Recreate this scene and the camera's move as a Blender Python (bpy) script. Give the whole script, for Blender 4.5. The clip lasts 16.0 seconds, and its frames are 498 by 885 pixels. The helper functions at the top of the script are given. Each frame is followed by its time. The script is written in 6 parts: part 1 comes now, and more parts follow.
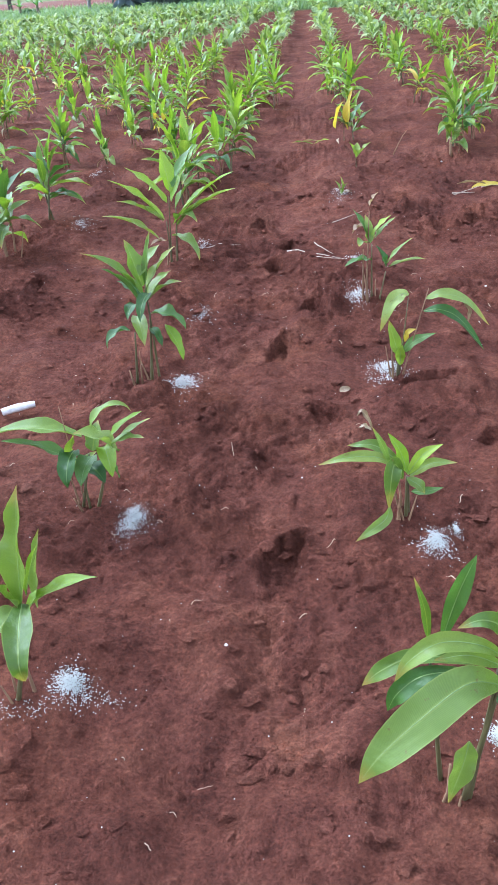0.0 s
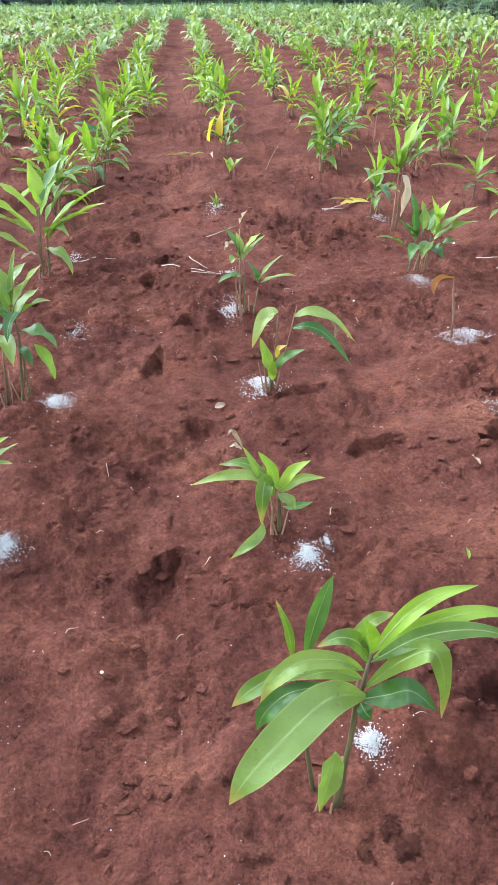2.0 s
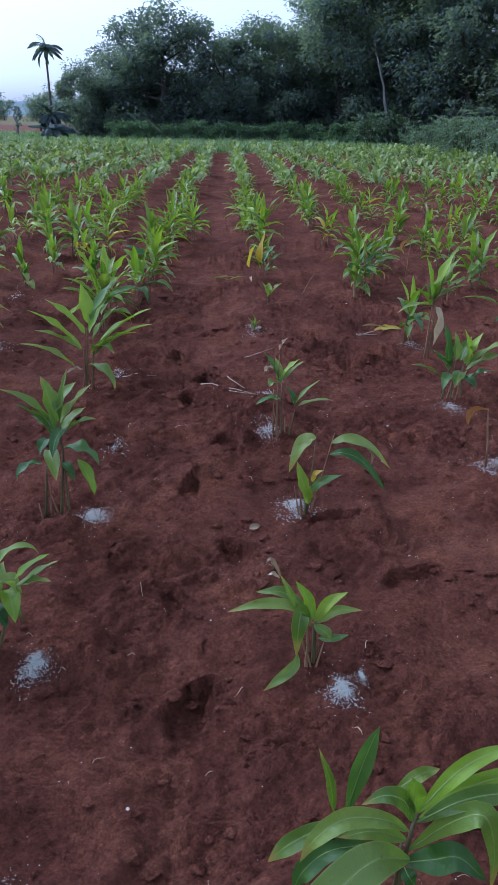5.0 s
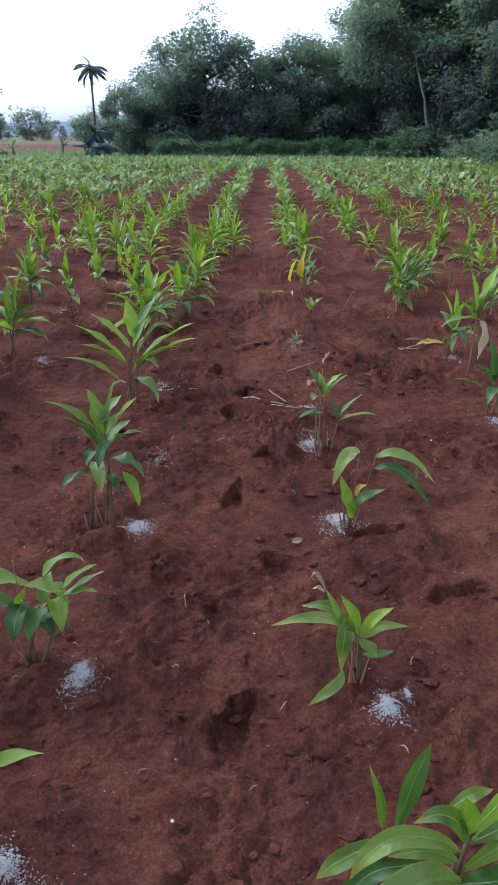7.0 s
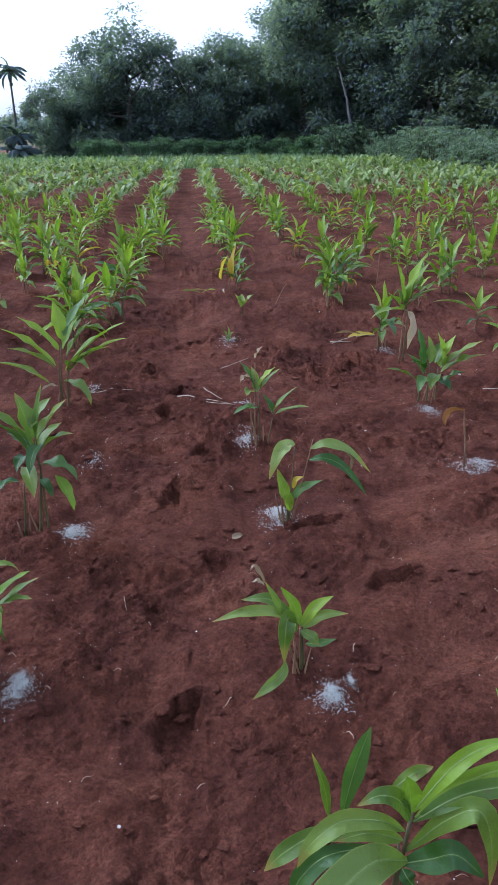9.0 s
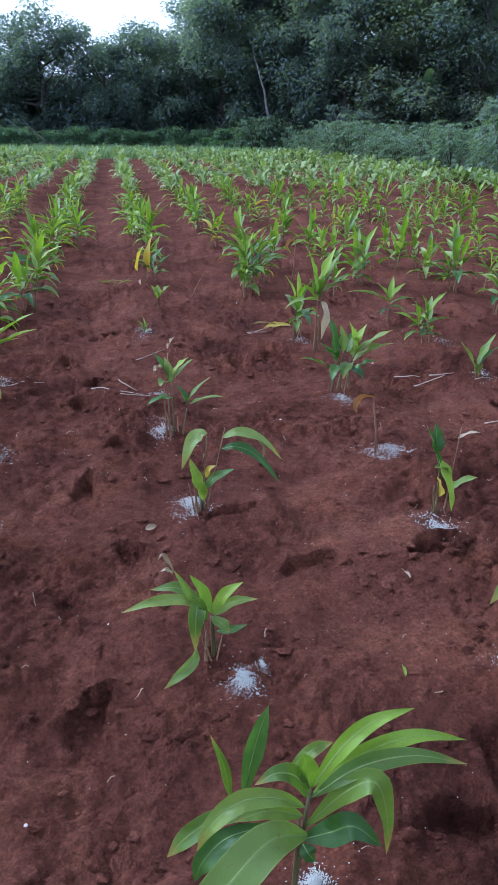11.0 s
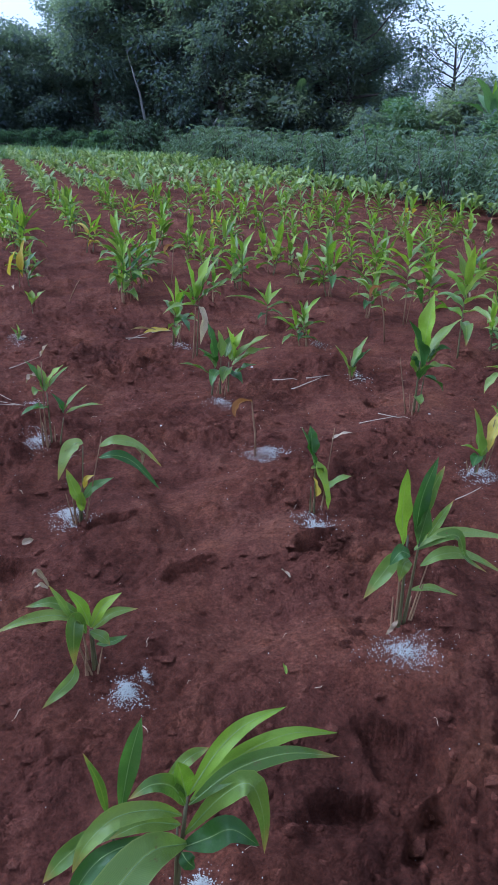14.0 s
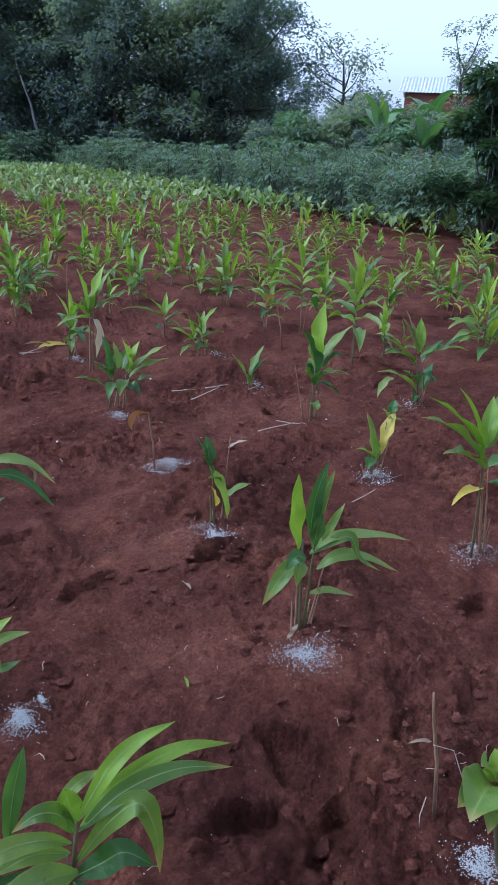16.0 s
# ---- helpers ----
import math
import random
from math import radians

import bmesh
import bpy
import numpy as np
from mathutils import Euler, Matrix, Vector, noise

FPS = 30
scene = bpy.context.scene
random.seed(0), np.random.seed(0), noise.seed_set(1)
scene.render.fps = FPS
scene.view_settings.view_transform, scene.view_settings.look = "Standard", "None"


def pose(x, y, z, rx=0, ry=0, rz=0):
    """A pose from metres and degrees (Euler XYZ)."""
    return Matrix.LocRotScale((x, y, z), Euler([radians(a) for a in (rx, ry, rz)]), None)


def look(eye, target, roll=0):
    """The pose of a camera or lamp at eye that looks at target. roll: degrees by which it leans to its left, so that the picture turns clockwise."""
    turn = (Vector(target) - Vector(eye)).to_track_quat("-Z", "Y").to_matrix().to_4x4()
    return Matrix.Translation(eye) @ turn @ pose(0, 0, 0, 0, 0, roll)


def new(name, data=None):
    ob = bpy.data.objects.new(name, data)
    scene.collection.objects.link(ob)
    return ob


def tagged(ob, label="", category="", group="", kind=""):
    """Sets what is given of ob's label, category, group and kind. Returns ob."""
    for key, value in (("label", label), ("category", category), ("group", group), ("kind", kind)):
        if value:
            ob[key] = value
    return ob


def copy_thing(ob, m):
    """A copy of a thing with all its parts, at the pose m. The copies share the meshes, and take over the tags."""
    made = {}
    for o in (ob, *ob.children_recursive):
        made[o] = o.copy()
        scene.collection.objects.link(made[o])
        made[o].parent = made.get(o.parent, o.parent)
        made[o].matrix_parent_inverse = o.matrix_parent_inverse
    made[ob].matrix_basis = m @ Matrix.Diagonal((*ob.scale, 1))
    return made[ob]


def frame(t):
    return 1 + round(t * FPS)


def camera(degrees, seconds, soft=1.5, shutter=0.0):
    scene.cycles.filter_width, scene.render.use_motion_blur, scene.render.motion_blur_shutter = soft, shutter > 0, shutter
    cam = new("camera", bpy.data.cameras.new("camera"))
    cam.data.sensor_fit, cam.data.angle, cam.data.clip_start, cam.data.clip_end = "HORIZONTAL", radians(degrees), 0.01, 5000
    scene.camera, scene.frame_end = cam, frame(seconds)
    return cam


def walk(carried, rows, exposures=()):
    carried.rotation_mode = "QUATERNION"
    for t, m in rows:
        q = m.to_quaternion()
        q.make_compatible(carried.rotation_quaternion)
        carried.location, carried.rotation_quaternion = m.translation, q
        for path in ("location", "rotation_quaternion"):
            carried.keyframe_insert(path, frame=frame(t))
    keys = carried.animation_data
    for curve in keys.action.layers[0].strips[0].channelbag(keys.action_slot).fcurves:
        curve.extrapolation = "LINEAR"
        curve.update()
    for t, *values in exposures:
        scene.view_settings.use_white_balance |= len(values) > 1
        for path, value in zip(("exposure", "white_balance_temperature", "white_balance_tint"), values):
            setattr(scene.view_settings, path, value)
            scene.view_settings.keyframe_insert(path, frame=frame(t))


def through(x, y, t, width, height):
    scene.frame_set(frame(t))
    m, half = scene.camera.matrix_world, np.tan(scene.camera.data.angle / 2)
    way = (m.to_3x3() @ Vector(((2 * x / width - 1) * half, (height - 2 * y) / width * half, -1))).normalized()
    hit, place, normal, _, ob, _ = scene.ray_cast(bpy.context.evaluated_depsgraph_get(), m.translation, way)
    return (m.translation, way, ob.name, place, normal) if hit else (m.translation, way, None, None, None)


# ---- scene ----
cam = camera(37.5, 16.0)
PATH = [
    (0, (0.156, 0.111, 1.337), (0.009, 1.794, 0.267), -4.2),
    (0.5, (0.173, 0.123, 1.343), (0.134, 1.804, 0.259), -3.1),
    (1, (0.185, 0.127, 1.344), (0.218, 1.807, 0.259), -2.4),
    (1.5, (0.189, 0.122, 1.352), (0.277, 1.803, 0.271), -1.6),
    (2, (0.205, 0.115, 1.377), (0.359, 1.801, 0.311), -0.6),
    (2.5, (0.217, 0.12, 1.408), (0.415, 1.874, 0.468), -0.4),
    (3, (0.225, 0.112, 1.412), (0.451, 1.882, 0.508), -0.2),
    (3.5, (0.2, 0.117, 1.422), (0.433, 1.899, 0.544), 0.2),
    (4, (0.192, 0.111, 1.429), (0.412, 1.909, 0.581), 0.5),
    (4.5, (0.175, 0.112, 1.434), (0.357, 1.926, 0.612), 1.2),
    (5, (0.158, 0.12, 1.438), (0.258, 1.947, 0.631), 0.9),
    (5.2, (0.15, 0.123, 1.439), (0.23, 1.953, 0.635), 1.0),
    (7.5, (0.136, 0.114, 1.434), (0.128, 1.961, 0.664), -0.1),
    (8, (0.136, 0.122, 1.43), (0.205, 1.965, 0.657), -0.3),
    (10.3, (0.197, 0.119, 1.407), (0.455, 1.946, 0.635), 0.1),
    (10.5, (0.199, 0.115, 1.407), (0.497, 1.932, 0.625), 0.4),
    (11, (0.211, 0.112, 1.402), (0.567, 1.914, 0.611), 0.5),
    (11.5, (0.221, 0.106, 1.399), (0.633, 1.896, 0.607), 0.8),
    (12, (0.225, 0.1, 1.397), (0.671, 1.881, 0.604), 0.8),
    (12.5, (0.226, 0.101, 1.406), (0.697, 1.873, 0.607), 0.9),
    (13, (0.238, 0.099, 1.405), (0.742, 1.865, 0.614), 0.7),
    (13.5, (0.241, 0.104, 1.408), (0.82, 1.85, 0.625), 1.6),
    (14, (0.248, 0.1, 1.412), (0.896, 1.826, 0.637), 2.2),
    (14.5, (0.247, 0.103, 1.412), (0.938, 1.815, 0.645), 2.4),
    (15, (0.263, 0.092, 1.416), (0.987, 1.796, 0.659), 2.4),
    (15.5, (0.291, 0.082, 1.415), (1.128, 1.74, 0.673), 2.5),
    (16, (0.298, 0.084, 1.412), (1.174, 1.723, 0.672), 2.6),
]
EXPOSURES = [(0.0, 1.92, 4900, 12), (0.6, 2.00, 5700, 12), (1.5, 2.18, 6000, 12), (2.0, 2.12, 5200, 12), (2.5, 1.42, 4630, 14), (3.0, 1.04, 4580, 14), (4.0, 0.60, 4580, 16), (5.0, 0.59, 4680, 17),
             (7.5, 0.96, 5030, 16), (8.2, 0.86, 4980, 16), (10.5, 1.04, 4700, 15), (12.5, 1.11, 4550, 15), (14.5, 0.76, 4500, 16), (16.0, 0.80, 4600, 17)]
walk(cam, [(t, look(eye, target, roll)) for t, eye, target, roll in PATH], EXPOSURES)

# ---- world and sun: a bright overcast evening, the light side of the sky behind the far trees ----
world = bpy.data.worlds.new("world")
scene.world = world
world.use_nodes = True
wt = world.node_tree
sky = wt.nodes.new("ShaderNodeTexSky")
sky.sky_type = "NISHITA"
sky.sun_disc = False
sky.sun_elevation, sky.sun_rotation = radians(46), radians(-62)
sky.air_density, sky.dust_density, sky.ozone_density = 1.0, 2.6, 1.2
grey = wt.nodes.new("ShaderNodeHueSaturation")
grey.inputs["Saturation"].default_value = 0.11
wt.links.new(sky.outputs[0], grey.inputs["Color"])
wt.links.new(grey.outputs[0], wt.nodes["Background"].inputs[0])
wt.nodes["Background"].inputs[1].default_value = 0.15
sun_data = bpy.data.lights.new("sun", "SUN")
sun_data.energy, sun_data.angle, sun_data.color = 0.95, radians(18), (1.0, 0.95, 0.88)
sun = new("sun", sun_data)
sun.matrix_world = look((-30.7, 16.3, 36.0), (0, 0, 0))


# ---- materials ----
def material(name, rough=0.8):
    m = bpy.data.materials.new(name)
    m.use_nodes = True
    t = m.node_tree
    b = t.nodes["Principled BSDF"]
    b.inputs["Roughness"].default_value = rough
    return m, t, b


def node(t, kind, **values):
    n = t.nodes.new(kind)
    for key, v in values.items():
        n.inputs[key.replace("_", " ")].default_value = v
    return n


def noise_node(t, coords, scale, detail=4.0, rough=0.6):
    n = node(t, "ShaderNodeTexNoise", Scale=scale, Detail=detail, Roughness=rough)
    t.links.new(coords, n.inputs["Vector"])
    return n


def ramp(t, fac, stops):
    r = t.nodes.new("ShaderNodeValToRGB")
    t.links.new(fac, r.inputs[0])
    while len(r.color_ramp.elements) < len(stops):
        r.color_ramp.elements.new(0.5)
    for e, (p, c) in zip(r.color_ramp.elements, stops):
        e.position, e.color = p, (*c, 1)
    return r


def mix(t, fac, a, b, mode="MIX"):
    m = t.nodes.new("ShaderNodeMix")
    m.data_type, m.blend_type = "RGBA", mode
    for sock, v in ((m.inputs[0], fac), (m.inputs[6], a), (m.inputs[7], b)):
        if hasattr(v, "is_output"):
            t.links.new(v, sock)
        else:
            sock.default_value = v if not isinstance(v, tuple) else (*v, 1)
    return m.outputs[2]


def bump(t, b, height, strength, distance, under=None):
    n = node(t, "ShaderNodeBump", Strength=strength, Distance=distance)
    t.links.new(height, n.inputs["Height"])
    if under:
        t.links.new(under.outputs[0], n.inputs["Normal"])
    t.links.new(n.outputs[0], b.inputs["Normal"])
    return n


def calc(t, op, a, b):
    n = t.nodes.new("ShaderNodeMath")
    n.operation = op
    for sock, v in zip(n.inputs, (a, b)):
        if hasattr(v, "is_output"):
            t.links.new(v, sock)
        else:
            sock.default_value = v
    return n.outputs[0]


def soil_material(name, moist, middle, dry, far_fields=False):
    m, t, b = material(name, 0.85)
    b.inputs["Specular IOR Level"].default_value = 0.03
    co = t.nodes.new("ShaderNodeTexCoord").outputs["Object"]
    broad = noise_node(t, co, 1.3, 5, 0.65)
    mid = noise_node(t, co, 11, 6, 0.7)
    fine = noise_node(t, co, 95, 5, 0.75)
    f = calc(t, "ADD", calc(t, "MULTIPLY", broad.outputs[0], 0.6), calc(t, "MULTIPLY", mid.outputs[0], 0.4))
    col = ramp(t, f, [(0.36, moist), (0.5, middle), (0.66, dry)]).outputs[0]
    grain = ramp(t, fine.outputs[0], [(0.3, (0.55, 0.54, 0.54)), (0.5, (1, 1, 1)), (0.72, (1.5, 1.42, 1.33))]).outputs[0]
    patch = ramp(t, noise_node(t, co, 2.7, 4, 0.6).outputs[0], [(0.42, (0.92, 0.93, 0.98)), (0.56, (1.0, 1.0, 1.0)), (0.7, (1.13, 1.11, 1.0))]).outputs[0]
    crumb = ramp(t, noise_node(t, co, 34, 4, 0.72).outputs[0], [(0.34, (0.82, 0.81, 0.81)), (0.5, (1.0, 1.0, 1.0)), (0.66, (1.2, 1.18, 1.15))]).outputs[0]
    col = mix(t, 1.0, mix(t, 1.0, mix(t, 1.0, col, grain, "MULTIPLY"), crumb, "MULTIPLY"), patch, "MULTIPLY")
    if far_fields:
        # freshly trodden earth beside the path, its shade painted in as darker soil
        far_off = t.nodes.new("ShaderNodeVectorMath")
        far_off.operation = "DISTANCE"
        t.links.new(co, far_off.inputs[0])
        far_off.inputs[1].default_value = (1.27, 1.06, 0.0)
        hollow_shade = t.nodes.new("ShaderNodeMapRange")
        t.links.new(calc(t, "ADD", far_off.outputs["Value"], calc(t, "MULTIPLY", noise_node(t, co, 3.6, 5, 0.65).outputs[0], 0.55)), hollow_shade.inputs[0])
        hollow_shade.inputs[1].default_value, hollow_shade.inputs[2].default_value = 0.48, 0.84
        hollow_shade.inputs[3].default_value, hollow_shade.inputs[4].default_value = 0.85, 0.0
        col = mix(t, hollow_shade.outputs[0], col, mix(t, 1.0, col, (0.56, 0.54, 0.54), "MULTIPLY"))
        sep = t.nodes.new("ShaderNodeSeparateXYZ")
        t.links.new(co, sep.inputs[0])
        wob = noise_node(t, co, 0.12, 3)
        y = calc(t, "ADD", sep.outputs[1], calc(t, "MULTIPLY", wob.outputs[0], 8.0))
        grass = ramp(t, noise_node(t, co, 2.5, 6, 0.7).outputs[0], [(0.35, (0.035, 0.06, 0.018)), (0.65, (0.10, 0.15, 0.045))]).outputs[0]
        far = ramp(t, noise_node(t, co, 0.03, 4).outputs[0], [(0.4, (0.13, 0.16, 0.06)), (0.55, (0.2, 0.13, 0.09)), (0.7, (0.09, 0.13, 0.05))]).outputs[0]
        edge = t.nodes.new("ShaderNodeMapRange")
        t.links.new(y, edge.inputs[0])
        edge.inputs[1].default_value, edge.inputs[2].default_value = 39.0, 41.0
        col = mix(t, edge.outputs[0], col, grass)
        edge2 = t.nodes.new("ShaderNodeMapRange")
        t.links.new(y, edge2.inputs[0])
        edge2.inputs[1].default_value, edge2.inputs[2].default_value = 60.0, 68.0
        col = mix(t, edge2.outputs[0], col, (0.16, 0.075, 0.055))
        edge3 = t.nodes.new("ShaderNodeMapRange")
        t.links.new(y, edge3.inputs[0])
        edge3.inputs[1].default_value, edge3.inputs[2].default_value = 125.0, 150.0
        col = mix(t, edge3.outputs[0], col, far)
        right = t.nodes.new("ShaderNodeMapRange")
        t.links.new(calc(t, "ADD", sep.outputs[0], wob.outputs[0]), right.inputs[0])
        right.inputs[1].default_value, right.inputs[2].default_value = 17.5, 18.5
        col = mix(t, right.outputs[0], col, grass)
    t.links.new(col, b.inputs["Base Color"])
    n0 = bump(t, b, noise_node(t, co, 17, 5, 0.68).outputs[0], 0.9, 0.04)
    n1 = bump(t, b, noise_node(t, co, 42, 6, 0.72).outputs[0], 1.0, 0.028, n0)
    bump(t, b, noise_node(t, co, 190, 4, 0.7).outputs[0], 0.8, 0.008, n1)
    return m


SOIL = soil_material("red_soil", (0.0727, 0.0270, 0.0178), (0.1380, 0.0511, 0.0329), (0.2070, 0.0865, 0.0545), True)
CLOD = soil_material("red_clod", (0.0902, 0.0334, 0.0216), (0.1518, 0.0576, 0.0372), (0.2300, 0.0985, 0.0622))


def leaf_material(name, dark, light, pale, tip=None, gloss=0.38, through=0.35, spots=0.0, masses=False):
    m, t, b = material(name, gloss)
    info = t.nodes.new("ShaderNodeObjectInfo")
    geo = t.nodes.new("ShaderNodeNewGeometry")
    co = t.nodes.new("ShaderNodeTexCoord")
    uv = t.nodes.new("ShaderNodeSeparateXYZ")
    t.links.new(co.outputs["UV"], uv.inputs[0])
    rnd = calc(t, "FRACT", calc(t, "ADD", info.outputs["Random"], geo.outputs["Random Per Island"]), 0.0)
    blotch = noise_node(t, co.outputs["Object"], 16, 4)
    f = calc(t, "ADD", calc(t, "MULTIPLY", rnd, 0.65), calc(t, "MULTIPLY", blotch.outputs[0], 0.4))
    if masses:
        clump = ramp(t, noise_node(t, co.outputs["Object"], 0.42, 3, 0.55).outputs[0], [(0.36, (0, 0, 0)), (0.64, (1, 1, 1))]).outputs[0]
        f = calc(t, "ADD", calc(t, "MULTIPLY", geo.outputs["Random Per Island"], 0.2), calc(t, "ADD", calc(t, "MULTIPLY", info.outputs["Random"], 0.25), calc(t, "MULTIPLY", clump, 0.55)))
    col = ramp(t, f, [(0.1, dark), (0.55, light), (0.95, pale)]).outputs[0]
    across = calc(t, "ABSOLUTE", calc(t, "SUBTRACT", uv.outputs[0], 0.5), 0.0)
    rib = ramp(t, across, [(0.02, (1, 1, 1)), (0.06, (0, 0, 0))]).outputs[0]
    ribf = t.nodes.new("ShaderNodeRGBToBW")
    t.links.new(rib, ribf.inputs[0])
    col = mix(t, calc(t, "MULTIPLY", ribf.outputs[0], 0.5), col, pale)
    if tip:
        tf = t.nodes.new("ShaderNodeMapRange")
        t.links.new(calc(t, "ADD", uv.outputs[1], calc(t, "MULTIPLY", blotch.outputs[0], 0.25)), tf.inputs[0])
        tf.inputs[1].default_value, tf.inputs[2].default_value = 0.93, 1.12
        col = mix(t, tf.outputs[0], col, tip)
    if tip:
        hem = t.nodes.new("ShaderNodeMapRange")
        t.links.new(calc(t, "ADD", across, calc(t, "MULTIPLY", blotch.outputs[0], 0.06)), hem.inputs[0])
        hem.inputs[1].default_value, hem.inputs[2].default_value = 0.485, 0.53
        col = mix(t, calc(t, "MULTIPLY", hem.outputs[0], 0.7), col, pale)
    if spots:
        sp = ramp(t, noise_node(t, co.outputs["Object"], 45, 3).outputs[0], [(0.66, (0, 0, 0)), (0.72, (1, 1, 1))]).outputs[0]
        spf = t.nodes.new("ShaderNodeRGBToBW")
        t.links.new(sp, spf.inputs[0])
        col = mix(t, calc(t, "MULTIPLY", spf.outputs[0], spots), col, (0.16, 0.09, 0.04))
    vein = node(t, "ShaderNodeTexWave", Scale=1.0, Distortion=0.6)
    mp = node(t, "ShaderNodeMapping")
    sh = t.nodes.new("ShaderNodeCombineXYZ")
    t.links.new(calc(t, "ADD", uv.outputs[1], calc(t, "MULTIPLY", across, -0.9)), sh.inputs[0])
    t.links.new(sh.outputs[0], mp.inputs[0])
    mp.inputs["Scale"].default_value = (14, 1, 1)
    t.links.new(mp.outputs[0], vein.inputs["Vector"])
    first = bump(t, b, noise_node(t, co.outputs["Object"], 22, 3).outputs[0], 0.5, 0.012)
    bump(t, b, vein.outputs["Fac"], 0.25, 0.0015, first)
    col = mix(t, 1.0, col, ramp(t, vein.outputs["Fac"], [(0.0, (0.84, 0.86, 0.82)), (1.0, (1.09, 1.08, 1.06))]).outputs[0], "MULTIPLY")
    t.links.new(col, b.inputs["Base Color"])
    tr = t.nodes.new("ShaderNodeBsdfTranslucent")
    t.links.new(mix(t, 1.0, col, (1.25, 1.3, 0.5), "MULTIPLY"), tr.inputs[0])
    ms = t.nodes.new("ShaderNodeMixShader")
    ms.inputs[0].default_value = through
    t.links.new(b.outputs[0], ms.inputs[1])
    t.links.new(tr.outputs[0], ms.inputs[2])
    t.links.new(ms.outputs[0], t.nodes["Material Output"].inputs[0])
    return m


GREEN = leaf_material("ginger_leaf_green", (0.074, 0.135, 0.016), (0.152, 0.234, 0.030), (0.262, 0.328, 0.057), (0.36, 0.27, 0.07), spots=0.5)
LIME = leaf_material("ginger_leaf_young", (0.153, 0.261, 0.016), (0.230, 0.351, 0.023), (0.324, 0.423, 0.041))
DEEP = leaf_material("ginger_leaf_deep", (0.038, 0.098, 0.017), (0.068, 0.149, 0.028), (0.136, 0.230, 0.051))
PALE = leaf_material("ginger_leaf_pale", (0.119, 0.191, 0.030), (0.191, 0.276, 0.051), (0.306, 0.374, 0.102), (0.36, 0.28, 0.06), spots=0.6)
YELLOW = leaf_material("ginger_leaf_yellow", (0.42, 0.3, 0.03), (0.55, 0.42, 0.04), (0.6, 0.5, 0.12), spots=0.5)
DRY = leaf_material("ginger_leaf_dry", (0.2, 0.13, 0.08), (0.32, 0.23, 0.15), (0.45, 0.36, 0.26), gloss=0.8, through=0.2)
LEAVES = {"g": GREEN, "l": LIME, "d": DEEP, "p": PALE, "y": YELLOW, "b": DRY}
LEAVES["s"] = leaf_material("ginger_leaf_bleached", (0.42, 0.31, 0.21), (0.54, 0.43, 0.32), (0.66, 0.55, 0.43), gloss=0.8, through=0.25)
ORANGE = leaf_material("ginger_leaf_withered", (0.2, 0.08, 0.03), (0.32, 0.14, 0.05), (0.42, 0.24, 0.12), gloss=0.8, through=0.2)
FIELD = leaf_material("ginger_field_leaf", (0.1, 0.165, 0.055), (0.215, 0.295, 0.09), (0.39, 0.45, 0.18), gloss=0.6)
CASSAVA = leaf_material("cassava_leaf", (0.087, 0.140, 0.094), (0.133, 0.193, 0.130), (0.205, 0.272, 0.188), gloss=0.6, through=0.35)
# distance haze is mixed into both tree leaf colours: lighter and bluer than foliage
CROWN_HAZED = leaf_material("tree_leaf_hazed", (0.099, 0.134, 0.184), (0.164, 0.207, 0.250), (0.223, 0.275, 0.284), gloss=0.8, through=0.6, masses=True)
CROWN_LIGHT_HAZED = leaf_material("tree_leaf_grey_green_hazed", (0.146, 0.182, 0.198), (0.226, 0.267, 0.260), (0.302, 0.346, 0.304), gloss=0.8, through=0.6, masses=True)
VINE = leaf_material("vine_leaf", (0.03, 0.06, 0.03), (0.05, 0.09, 0.045), (0.09, 0.14, 0.07), gloss=0.35)
HEDGE = leaf_material("hedge_leaf", (0.1, 0.17, 0.105), (0.145, 0.23, 0.14), (0.195, 0.29, 0.17), gloss=0.7, through=0.35)
BANANA = leaf_material("banana_leaf", (0.07, 0.15, 0.06), (0.11, 0.21, 0.08), (0.2, 0.32, 0.12), gloss=0.4, through=0.35)
GRASS = leaf_material("grass_blade", (0.13, 0.21, 0.09), (0.2, 0.29, 0.13), (0.29, 0.37, 0.18), gloss=0.6, through=0.3)


def plain(name, a, b, scale=12, rough=0.8, relief=0.3, stretch=(1, 1, 1), metal=0.0):
    m, t, s = material(name, rough)
    s.inputs["Metallic"].default_value = metal
    co = t.nodes.new("ShaderNodeTexCoord").outputs["Object"]
    mp = t.nodes.new("ShaderNodeMapping")
    mp.inputs["Scale"].default_value = stretch
    t.links.new(co, mp.inputs[0])
    n = noise_node(t, mp.outputs[0], scale, 6, 0.65)
    t.links.new(ramp(t, n.outputs[0], [(0.32, a), (0.68, b)]).outputs[0], s.inputs["Base Color"])
    if relief:
        bump(t, s, n.outputs[0], relief, 0.2 / scale)
    return m


STEM = plain("ginger_stem", (0.055, 0.05, 0.018), (0.14, 0.12, 0.042), 30, 0.55, 0.2, (1, 1, 0.15))
STEM_DRY = plain("dry_stem", (0.13, 0.065, 0.03), (0.29, 0.175, 0.085), 40, 0.85, 0.4, (1, 1, 0.15))
BARK = plain("bark", (0.05, 0.042, 0.035), (0.12, 0.1, 0.085), 6, 0.9, 0.8, (1, 1, 0.25))
BARK_GREY = plain("grey_bark", (0.11, 0.105, 0.1), (0.22, 0.21, 0.2), 6, 0.9, 0.5, (1, 1, 0.25))
